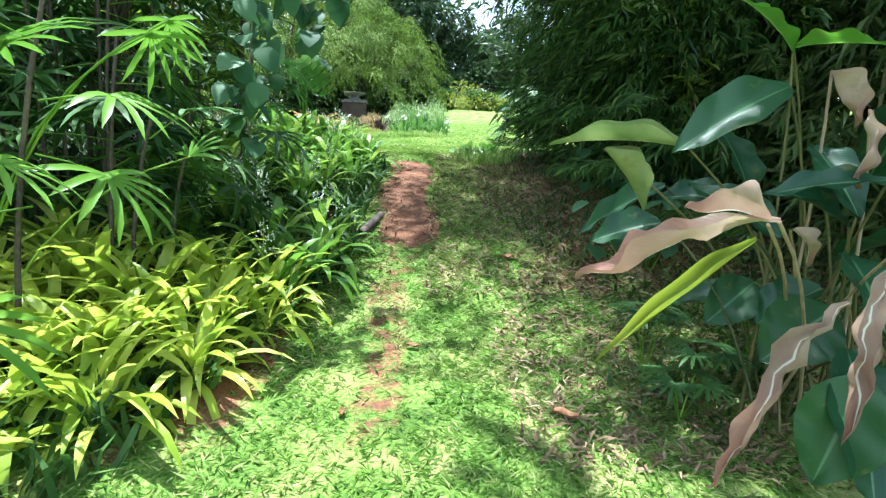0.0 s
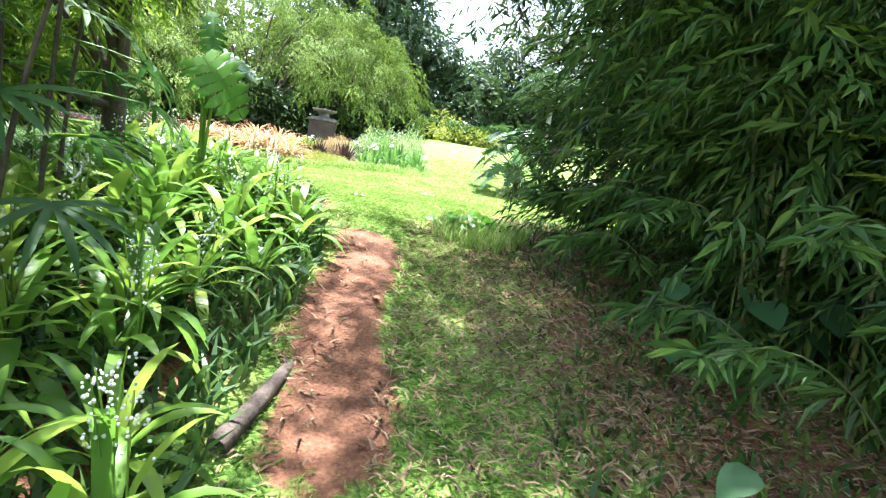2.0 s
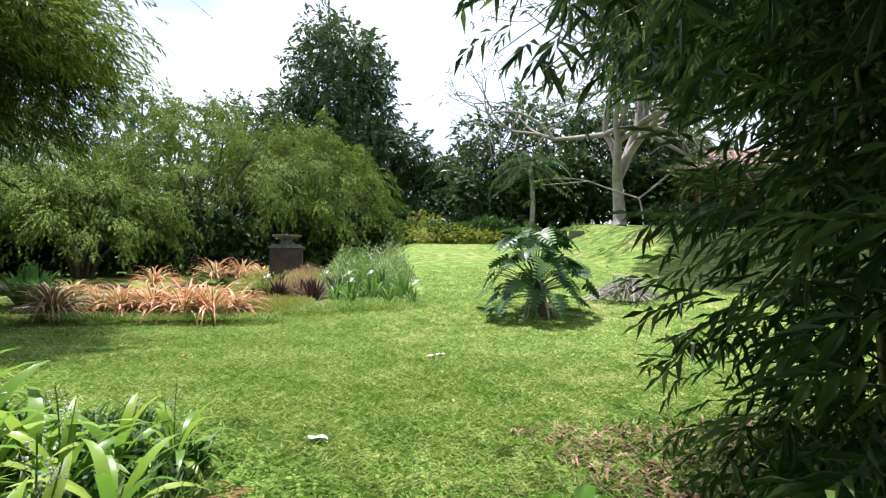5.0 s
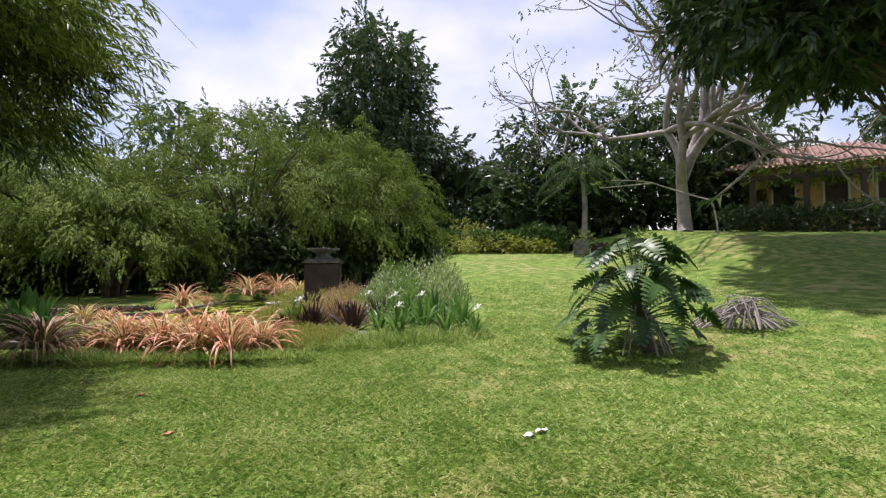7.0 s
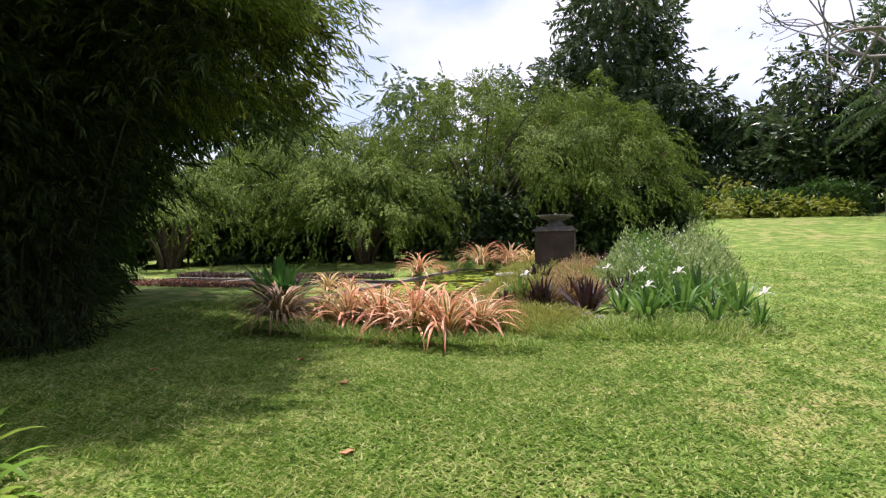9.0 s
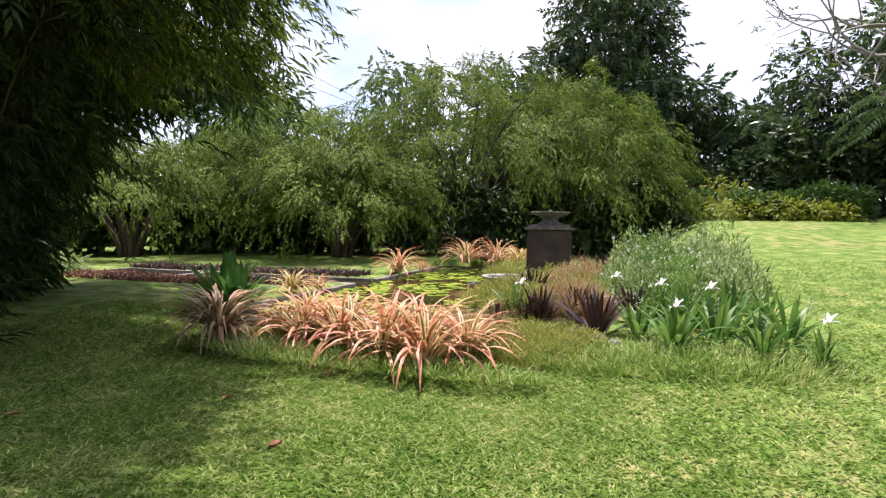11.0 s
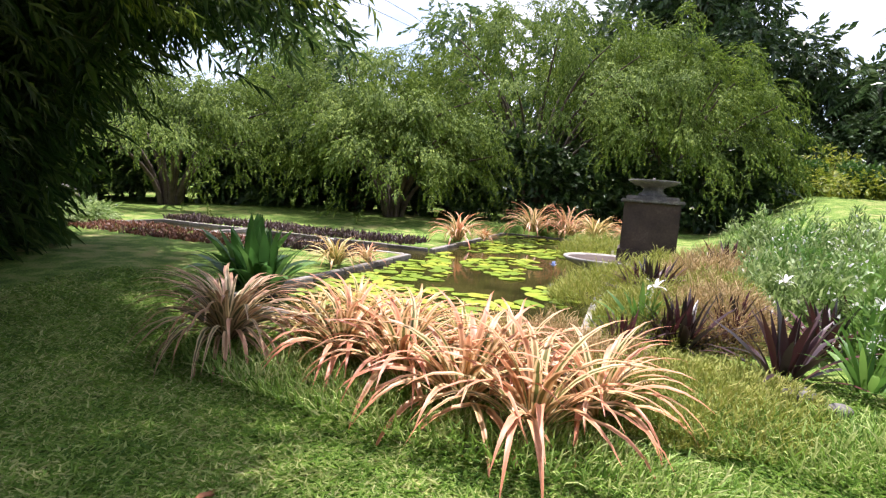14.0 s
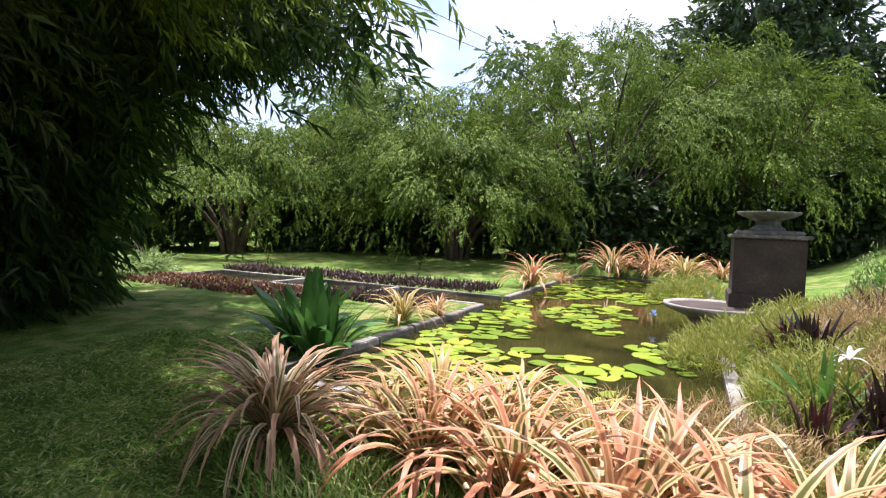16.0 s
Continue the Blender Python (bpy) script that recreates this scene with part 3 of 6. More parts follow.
        D = np.stack([np.cos(a), np.sin(a), rng.uniform(-1.2, 0.1, core)], -1) + rng.normal(0, 0.3, (core, 3))
        V.append(scatter(tmpl[1], P, frames(D, rng, wild=0.4) * rng.uniform(0.9, 1.5, core)[:, None, None]))
    if dome:
        # feathery sprays that hang from the outside of the clump's rounded head
        cx, cy, cz, rx, ry, rz, n = dome
        outer = []
        for k in range(6):
            d = unit(rng.normal(0, 1, (n // 6, 3)))
            d = d[d[:, 2] > -0.15 + 0.2 * np.sin(d[:, 0] * 9)]
            lump = 1 + 0.07 * np.sin(d[:, 0] * 7 + d[:, 2] * 5) * np.sin(d[:, 1] * 6 + 1) + 0.05 * np.sin(d[:, 2] * 17 + d[:, 1] * 9)
            q = lump * np.where(rng.uniform(0, 1, len(d)) < 0.16, rng.uniform(1.0, 1.22, len(d)), rng.beta(7, 1, len(d)))
            P = np.array((cx - x, cy - y, cz - ground)) + d * q[:, None] * np.array((rx, ry, rz))
            D = d * np.array((1, 1, 0.3)) + rng.normal(0, 0.35, d.shape) + np.array((0, 0, -0.35))
            outer.append(scatter(tmpl[k], P, frames(D, rng, wild=0.4) * rng.uniform(0.7, 1.15, len(d))[:, None, None]))
        # sun-tinted shell over the shade-tinted inner leaves
        piece("outer_foliage", mesh_data("outer_foliage", *join(outer), SPRAYS, flat=True), ob, label="outer leaf sprays tinted yellow-green as if sunlit")
    V, F = join(V)
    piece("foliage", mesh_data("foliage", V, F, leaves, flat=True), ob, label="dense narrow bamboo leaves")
    return ob


def inside_head(x, y, z):
    """Within the rounded head of the clump that hangs over the near lawn."""
    q = ((x + 7.4) / 2.75) ** 2 + ((y - 13.6) / 2.85) ** 2 + ((z - 5.3) / 2.3) ** 2
    return (q < 1 + 0.15 * np.sin(x * 3 + z * 2) * np.sin(y * 3)) | ((x < -8.6) & (z > 2.6 - 0.5 * (x + 8.6)) & (y < 16))



rb = np.random.default_rng(11)
bamboo(2.45, 5.7, "low dark bamboo thicket on the bank beside the path", np.random.default_rng(17), 26, 0.7, 3.2, 1.0, 5200, 0.2, 0.14, squeeze=lambda x, y, z: x > 1.05 + 0.2 * np.sin(y * 4) - 0.12 * (z - 1), leaves=BAMBOO, stems=STRAWCULM, core=300)
bamboo(2.75, 7.5, "dense dark green bamboo clump beside the path", rb, 50, 1.2, 6.2, 2.3, 11500, 0.6, 0.125, squeeze=not_on_path, skirt=1300, leaves=SHADEBAM, stems=STRAWCULM, core=350)
bamboo(4.4, 4.4, "dense shaded bamboo clump with straw-coloured stems", rb, 44, 1.3, 6.5, 2.2, 9000, 0.6, 0.17, squeeze=not_on_path, skirt=1200, leaves=PALEBAM, stems=STRAWCULM)
bamboo(-12.5, 15.8, "huge dark bamboo clump overhanging the lawn", rb, 60, 1.2, 8.4, 5.0, 15000, 2.3, 0.30, lean=(1.3, 0.6), leaves=SHADEBAM, stems=SHADECULM, core=1600, squeeze=lambda x, y, z: (x + 0.5 * np.sin(z * 3 + y * 2) + 0.35 * np.sin(z * 7) < -7.6) & (y < 18.8 + 0.9 * (-7.6 - x)) & ((z > 3.7 + 0.42 * (x + 7.6) + 0.3 * np.sin(x * 2.1 + y)) | (x < -11.8)))
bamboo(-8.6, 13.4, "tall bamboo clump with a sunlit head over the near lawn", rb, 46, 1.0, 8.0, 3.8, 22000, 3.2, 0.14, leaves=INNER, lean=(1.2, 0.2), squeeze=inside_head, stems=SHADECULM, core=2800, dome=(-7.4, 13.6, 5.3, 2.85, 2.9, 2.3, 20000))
# Added for shade on the path; its leaves stay above the view
bamboo(3.9, 5.9, "bamboo clump added with its leaves above view to shade the path", rb, 30, 0.8, 7.4, 3.0, 10000, 4.4, 0.17, lean=(-3.2, 0.6), squeeze=lambda x, y, z: z > 4.9 + 0.25 * np.maximum(y - 5.5, 0), stems=STRAWCULM)
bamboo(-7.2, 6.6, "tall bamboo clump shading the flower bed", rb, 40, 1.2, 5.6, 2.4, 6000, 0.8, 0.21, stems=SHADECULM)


def crown_points(rng, blobs, n):
    """Points near the shells of some lumps, and the ways outward."""
    w = np.array([b[3] ** 2 for b in blobs])
    i = rng.choice(len(blobs), n, p=w / w.sum())
    c, rad = np.array([b[:3] for b in blobs])[i], np.array([b[3] for b in blobs])[i]
    d = unit(rng.normal(0, 1, (n, 3)))
    rr = rad * rng.beta(3.5, 1.0, n) * (1 + 0.18 * np.sin(d[:, 0] * 9 + i) * np.sin(d[:, 2] * 8 + i))
    return c + d * rr[:, None] * np.array((1, 1, 0.8)), d


def weeping_shrub(x, y, r, h, rng, label, density=1.0, mat=SHRUB):
    """A wide domed shrub of leafy lumps, with sprays that hang over at the rim."""
    ob = thing("weeping_shrub", x, y, label, "shrub", "weeping shrubs round the pond")
    def skin(a, s):
        """The lumpy dome: a round the axis, s from rim (0) to top (1)."""
        lump = 1 + 0.16 * np.sin(4 * a + x + 5 * s) + 0.10 * np.sin(9 * a - 7 * s + y) * (1 - s) + 0.08 * np.sin(15 * a + 13 * s) * (1 - s)
        c = np.sqrt(np.maximum(1 - s**2.2, 0)) * 0.93 + 0.05
        return np.stack([r * c * lump * np.cos(a), r * c * lump * np.sin(a), h * (0.42 + 0.58 * s**0.85 * (0.93 + 0.14 * np.sin(5 * a + 3 * s + x) * (1 - 0.5 * s) + 0.06 * np.sin(11 * a + 9 * s)))], -1)

    for k in range(14):
        b = skin(np.array(k * 2.4), np.array(0.2 + 0.05 * k))
        V, F = tube(bezier((b[0] * 0.08, b[1] * 0.08, -0.1), (b[0] * 0.15, b[1] * 0.15, b[2] * 0.7), b * 0.92, 8), np.linspace(0.10, 0.025, 8), 6)
        piece("stem", mesh_data("stem", V, F, BARK), ob)
    chunks = []
    tongue = rng.uniform(0, 2 * math.pi, 16)
    drop = rng.uniform(0.08, 0.30, 16)
    for k in range(6):
        tm = spray(rng, 7, 0.11, 0.052, 0.34, droop=0.9)
        # arching boughs in tiers, leafy along their outer part
        m, q = int(23 * density), 60
        a, s = rng.uniform(0, 2 * math.pi, m), rng.beta(0.85, 1.1, m)
        E = skin(a, s) * rng.uniform(0.86, 1.12, (m, 1))
        tip = E - np.array((0, 0, 1)) * (h * rng.uniform(0.03, 0.16, m))[:, None]
        top = np.stack([E[:, 0] * 0.62, E[:, 1] * 0.62, E[:, 2] + h * 0.13], -1)
        foot = np.stack([E[:, 0] * 0.2, E[:, 1] * 0.2, E[:, 2] * 0.72], -1)
        t = rng.uniform(0.42, 1.0, (m, q, 1))
        P = foot[:, None] * (1 - t) ** 2 + top[:, None] * 2 * t * (1 - t) + tip[:, None] * t**2
        T = unit((top - foot)[:, None] * (1 - t) + (tip - top)[:, None] * t)
        across = np.stack([-np.sin(a), np.cos(a), 0 * a], -1)[:, None]
        w = rng.normal(0, 1, (m, q, 1)) * (0.95 - 0.62 * t) * (0.066 * r)
        P = (P + across * w * 1.6 + np.array((0, 0, 1)) * (rng.normal(0, 0.13, (m, q, 1)) - 0.35 * np.abs(w))).reshape(-1, 3)
        D = (T * 1.3 + across * w * 2.5).reshape(-1, 3) + rng.normal(0, 0.4, P.shape)
        chunks.append(scatter(tm, P, frames(D, rng, up=(0, 0, 1.2), wild=0.3) * rng.uniform(0.7, 1.4, len(P))[:, None, None]))
        # hanging tongues of leaves at the rim
        n = int(12 * density)
        g = rng.integers(0, 16, n)
        a = tongue[g] + rng.normal(0, 0.08, n)
        z0 = h * rng.uniform(0.30, 0.46, n)
        for m in range(7):
            f = m / 6
            rr = r * (0.95 + 0.16 * f - 0.08 * f * f) * rng.uniform(0.92, 1.05, n)
            P = np.stack([np.cos(a) * rr, np.sin(a) * rr, np.maximum(z0 - h * drop[g] * f**1.3, 0.45)], -1) + rng.normal(0, 0.13, (n, 3))
            D = np.stack([np.cos(a) * (0.8 - 0.5 * f), np.sin(a) * (0.8 - 0.5 * f), np.full(n, -0.3 - 0.7 * f)], -1) + rng.normal(0, 0.4, (n, 3))
            chunks.append(scatter(tm, P, frames(D, rng, wild=0.4) * rng.uniform(0.6, 1.0, n)[:, None, None]))
    V, F = join(chunks)
    piece("foliage", mesh_data("foliage", V, F, mat, flat=True), ob, label="small olive-green leaves on arching sprays")


rs = np.random.default_rng(5)
for x, y, r, h, lab in ((-4.4, 36.0, 4.0, 8.2, "broad domed shrub with hanging olive-green sprays"), (-9.8, 34.9, 5.6, 10.4, "tall weeping shrub behind the pond with olive-green sprays"),
                        (-15.6, 31.0, 5.4, 7.4, "arching weeping shrub over dark shade"), (-20.2, 25.8, 4.6, 5.4, "weeping shrub at the far end of the lawn"),
                        (-7.2, 39.5, 4.6, 10.6, "weeping shrub with dense small leaves"), (-24.5, 21.0, 4.2, 5.0, "weeping shrub in the shade of the bamboo"), (-13.0, 29.3, 3.6, 5.0, "low weeping shrub before the taller ones")):
    weeping_shrub(x, y, r, h * 0.86, rs, lab)


def tree(x, y, label, rng, height, blobs, leaves, leaf, mat, trunk=0.25, bark=BARK, category="tree", group="", lean=0.0, wide=0.45):
    """Tapered trunk, a limb to each lump of the crown, and the leaves."""
    ob = thing("tree", x, y, label, category, group)
    top = max(b[2] for b in blobs)
    V, F = tube(bezier((0, 0, -0.2), (lean, 0, height * 0.4), (lean * 0.5, 0, top), 12), np.linspace(trunk, trunk * 0.2, 12) * rng.uniform(0.85, 1.2, 12), 9)
    piece("trunk", mesh_data("trunk", V, F, bark), ob)
    for bx, by, bz, br in blobs:
        V, F = tube(bezier((lean * 0.5, 0, max(bz * 0.45, height * 0.15)), (bx * 0.4, by * 0.4, bz * 0.75), (bx, by, bz), 7), np.linspace(trunk * 0.4, trunk * 0.08, 7), 6)
        piece("limb", mesh_data("limb", V, F, bark), ob)
    chunks = []
    for k in range(4):
        P, d = crown_points(rng, blobs, leaves // 24)
        D = d + rng.normal(0, 0.7, d.shape) + np.array((0, 0, -0.35))
        tm = spray(rng, 6, leaf, leaf * wide, leaf * 1.6, droop=0.6)
        chunks.append(scatter(tm, P, frames(D, rng, wild=0.5) * rng.uniform(0.75, 1.3, len(P))[:, None, None]))
    V, F = join(chunks)
    piece("crown", mesh_data("crown", V, F, mat, flat=True), ob, label="uneven leafy crown with gaps")
    return ob


def lumps(rng, n, rx, rz, z0, z1, size, cone=0.0):
    out = []
    for k in range(n):
        z = z0 + (z1 - z0) * k / max(1, n - 1)
        f = 1 - cone * (z - z0) / (z1 - z0)
        a = k * 2.4
        r = rx * f * rng.uniform(0.35, 1.0)
        out.append((r * math.cos(a), r * math.sin(a), z + rng.normal(0, rz), size * f * rng.uniform(0.75, 1.2)))
    return out


rt = np.random.default_rng(8)
tree(-5.0, 49.5, "tall dark broad-leaved tree with a full crown", rt, 20, lumps(rt, 34, 7.6, 0.6, 6.5, 18.6, 3.1, 0.6), 32000, 0.46, DARKTREE, 0.4)
for x, y, h, r, m in ((-17, 43, 13.4, 4.8, FARTREE), (-12, 47, 13.6, 4.6, FARTREE), (-24, 37, 10.5, 4.6, FARTREE), (2.5, 48, 8.5, 3.6, DARKTREE), (6.5, 45, 9.5, 4.0, DARKTREE), (11, 45, 10.5, 4.4, FARTREE),
                      (16, 43, 10, 4.2, DARKTREE), (21, 47, 11, 4.8, FARTREE), (29, 40, 10, 4.8, DARKTREE), (-31, 29, 9, 4.8, DARKTREE), (-33, 18, 9, 4.8, DARKTREE), (-1.5, 60, 9, 5, FARTREE), (-30, 44, 12, 5, FARTREE), (35, 30, 11, 5, DARKTREE), (-26, 10, 9, 4.8, DARKTREE)):
    tree(x, y, "distant garden tree with a dense green crown", rt, h, lumps(rt, 15, r * 0.85, 0.4, h * 0.12, h * 0.84, r * 0.48, 0.3), 6600, 0.46, m, 0.22, group="trees beyond the lawn")


def hedge_mass(name, x0, y0, x1, y1, deep, tall, label, rng, mat, count, leaf=0.1, category="hedge", wob=0.25):
    """A clipped or wild hedge along a line: a leafy body with an uneven skin."""
    ob = thing(name, (x0 + x1) / 2, (y0 + y1) / 2, label, category)
    length, a = math.hypot(x1 - x0, y1 - y0), math.atan2(y1 - y0, x1 - x0)
    t, c = rng.uniform(-0.5, 0.5, count), rng.uniform(0, math.pi, count)
    rad = rng.beta(5, 1, count)
    bump_h = 1 + wob * np.sin(t * length * 1.3) * np.sin(t * length * 0.47 + 1)
    u, v, z = t * length, np.cos(c) * deep / 2 * rad, np.abs(np.sin(c)) ** 0.6 * tall * rad * bump_h
    X, Y = u * math.cos(a) - v * math.sin(a), u * math.sin(a) + v * math.cos(a)
    o = ob.matrix_basis.translation
    P = np.stack([X, Y, z + land(o.x + X, o.y + Y) - o.z], -1)
    D = np.stack([-np.sin(a) * np.cos(c), np.cos(a) * np.cos(c), np.sin(c) * 0.6], -1) + rng.normal(0, 0.6, (count, 3))
    tm = spray(rng, 6, leaf, leaf * 0.55, leaf * 2.0)
    V, F = scatter(tm, P, frames(D, rng, wild=0.5) * rng.uniform(0.8, 1.3, count)[:, None, None])
    piece("foliage", mesh_data("foliage", V, F, mat, flat=True), ob)
    for k in range(4):
        w = (k + 0.5) / 4 - 0.5
        sx, sy = w * length * math.cos(a), w * length * math.sin(a)
        V, F = tube(bezier((sx, sy, float(land(o.x + sx, o.y + sy)) - o.z - 0.1), (sx + 0.1, sy, tall * 0.3), (sx, sy + 0.1, tall * 0.7), 6), np.linspace(0.06, 0.02, 6), 5)
        piece("stem", mesh_data("stem", V, F, BARK), ob)


rh = np.random.default_rng(21)
hedge_mass("hedge", -2.6, 36.4, 0.6, 38.6, 1.2, 1.0, "clipped dark green hedge along the lawn edge", rh, HEDGE, 3000, 0.11)
hedge_mass("hedge", 1.4, 38.6, 6.6, 38.2, 1.5, 1.2, "clipped dark green hedge by the yellow shrubs", rh, HEDGE, 2200, 0.11)
hedge_mass("thicket", 12.5, 33.0, 22.0, 31.0, 1.4, 1.0, "low dark bushes before the garden house", rh, DARKTREE, 1800, 0.16, "bushes")
hedge_mass("thicket", -26, 36, -2, 42, 3.0, 4.0, "dark thicket behind the weeping shrubs", rh, DARKTREE, 3200, 0.42, "thicket")
# Two dark leaf masses fill the hollows where only shade lies
hedge_mass("thicket", -20.5, 28.2, -1, 36.6, 1.6, 2.6, "dark leaf mass added to stand for shade beneath the weeping shrubs", rh, DARKTREE, 4500, 0.28, "thicket")
hedge_mass("thicket", -28, 20, -17, 32, 2.0, 3.0, "dark leaf mass added to stand for shade under the far weeping shrubs", rh, DARKTREE, 3500, 0.3, "thicket")
hedge_mass("thicket", -33, 14, -26, 36, 3.0, 3.6, "dark thicket closing the far lawn", rh, DARKTREE, 2600, 0.44, "thicket")
hedge_mass("thicket", 4, 42.5, 30, 38, 3.0, 4.0, "dark undergrowth beneath the far trees", rh, DARKTREE, 3200, 0.42, "thicket")
hedge_mass("thicket", -2, 46, 6, 44, 3.0, 3.0, "shaded undergrowth beyond the hedge", rh, FARTREE, 1800, 0.2, "thicket")

# ---- flower bed beside the path ----
def bed_edge(y):
    return np.interp(y, [1.4, 1.86, 2.5, 4.0, 6.8, 7.7, 8.9, 10.0], [-1.5, -1.13, -0.95, -0.62, -0.64, -0.88, -1.2, -2.2])


rl = np.random.default_rng(4)
LILY_LEAVES = leaf_set("leaf", LILY, rl, 6, 0.39, 0.060, (74, 12), (75, 115), fold=0.3, segs=6)
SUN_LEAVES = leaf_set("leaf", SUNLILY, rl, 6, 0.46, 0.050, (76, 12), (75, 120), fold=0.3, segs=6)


def flower_spike(ob, rng, height):
    """A thin stalk with many small pale buds."""
    V, F = tube(bezier((0, 0, 0), (0.02, 0.02, height * 0.5), (0.05, 0.0, height), 6), np.linspace(0.005, 0.003, 6), 5)
    stalk = piece("flower_stalk", mesh_data("flower_stalk", V, F, LILY), ob, pose(rng.uniform(-0.1, 0.1), rng.uniform(-0.1, 0.1), 0.05, rng.uniform(-10, 10), rng.uniform(-10, 10), rng.uniform(0, 360)))
    n = 22
    t, a = rng.uniform(0.5, 1.0, n), rng.uniform(0, 2 * math.pi, n)
    w = 0.07 * (1.3 - t)
    P = np.stack([0.05 * t**2 + np.cos(a) * w, np.sin(a) * w, height * t], -1)
    ball = lathe([(0, -0.5), (0.42, -0.2), (0.42, 0.25), (0, 0.5)], 5)
    V, F = scatter(ball, P, np.eye(3)[None] * rng.uniform(0.009, 0.016, n)[:, None, None])
    piece("blossom", mesh_data("blossom", V, F, WHITE), stalk, label="cluster of small white buds")


def lily(x, y, scale, leaves, n, rng, label, spike):
    ob = thing("strap_leaf_lily", x, y, label, "plant", "lilies in the bed beside the path", turn=rng.uniform(0, 360))
    ob.scale = (scale,) * 3
    rosette(ob, leaves, n, rng, 0.05)
    for _ in range(2 if spike else 0):
        flower_spike(ob, rng, rng.uniform(0.34, 0.46))
    return ob


lily_a = [lily(-1.6, 4.2 + 0.1 * k, 1.0, LILY_LEAVES, 20, rl, "bright green strap-leaved lily with arching leaves", k == 2) for k in range(3)]
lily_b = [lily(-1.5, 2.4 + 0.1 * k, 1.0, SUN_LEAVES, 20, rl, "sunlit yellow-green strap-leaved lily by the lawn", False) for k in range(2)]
lily_c = lily(-1.3, 5.2, 1.0, LILY_LEAVES, 18, rl, "green strap-leaved lily with a white flower spike", True)


def in_bed(x, y):
    e = float(bed_edge(y))
    return e - 2.0 < x < e - 0.14


for x, y in spots(rl, 82, in_bed, -3.6, -0.5, 1.5, 9.4, 0.25):
    near = y < 3.4 and x > -2.6
    src = lily_b[rl.integers(2)] if near else (lily_c if rl.uniform() < 0.42 else lily_a[rl.integers(3)])
    s = rl.uniform(0.85, 1.15) * (0.92 + 0.32 * min(1.0, (float(bed_edge(y)) - x) / 1.2))
    o = copy_thing(src, pose(x, y, float(land(x, y)) + 0.05 * (y > 3), rl.uniform(-6, 6), rl.uniform(-6, 6), rl.uniform(0, 360)))
    o.scale = (s,) * 3
for x, y in spots(rl, 38, lambda x, y: x < float(bed_edge(y)) - 0.1, -2.6, -0.9, 1.35, 3.4, 0.16):
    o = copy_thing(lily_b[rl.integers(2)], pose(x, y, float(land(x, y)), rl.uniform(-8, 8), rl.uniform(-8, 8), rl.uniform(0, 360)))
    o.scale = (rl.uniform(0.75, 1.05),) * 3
for x, y in ((-3.9, 10.9), (-4.2, 10.6), (-3.8, 10.4), (-4.4, 11.1), (-4.6, 10.5), (-3.5, 10.1), (-4.1, 10.0)):
    o = copy_thing(lily_c, pose(x, y, float(land(x, y)), 0, 0, rl.uniform(0, 360)))
    o.scale = (1.0,) * 3


def undergrowth(name, label, test, box, n, length, width, mat, rng, lift=(0.2, 1.4), kind="stuff", category="undergrowth"):
    """Low leaves or blades strewn over a patch."""
    x, y = rng.uniform(box[0], box[1], n), rng.uniform(box[2], box[3], n)
    ok = test(x, y)
    x, y = x[ok], y[ok]
    a, n = rng.uniform(0, 2 * math.pi, len(x)), len(x)
    D = np.stack([np.cos(a), np.sin(a), rng.uniform(*lift, n)], -1)
    s = rng.uniform(0.6, 1.25, n)
    M = frames(D, rng, wild=0.35) * np.stack([s * width, s * length, s * length], -1)[:, None, :]
    V, F = scatter(BLADE, np.stack([x, y, land(x, y) - 0.01], -1), M)
    return tagged(new(name, mesh_data(name, V, F, mat, flat=True)), label, category, kind=kind)


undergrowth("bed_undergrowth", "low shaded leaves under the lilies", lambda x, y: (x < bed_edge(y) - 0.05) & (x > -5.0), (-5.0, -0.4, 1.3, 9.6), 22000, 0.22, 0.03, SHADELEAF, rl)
undergrowth("bank_weeds", "low weeds and seedlings on the shaded bank", lambda x, y: (x > 0.95 + 0.25 * np.sin(y * 2.3)), (0.7, 4.5, 2.2, 9.4), 9000, 0.10, 0.022, BAMBOO, rl)
undergrowth("leaf_litter", "dry fallen bamboo leaves on the bank", lambda x, y: (x > 0.5 + 0.3 * np.sin(y * 1.7)), (0.4, 5.0, 2.0, 9.4), 26000, 0.11, 0.015, LITTER, rl, (-0.02, 0.15))
undergrowth("leaf_litter", "dry leaf scraps under the flower bed edge", lambda x, y: np.abs(x - bed_edge(y)) < 0.3, (-2, -0.3, 2.5, 8.5), 2500, 0.08, 0.014, LITTER, rl, (-0.02, 0.12))
undergrowth("leaf_litter", "dry bamboo leaves strewn over the thin grass", lambda x, y: x > -0.1, (-0.2, 1.6, 3.6, 8.0), 7000, 0.10, 0.013, LITTER, rl, (-0.02, 0.2))
undergrowth("tall_grass", "bright tuft of longer grass beside the path", lambda x, y: (x - 0.62) ** 2 + (y - 7.75) ** 2 < 0.2, (0.1, 1.2, 7.2, 8.3), 3500, 0.16, 0.012, LAWN, rl, (0.8, 3))


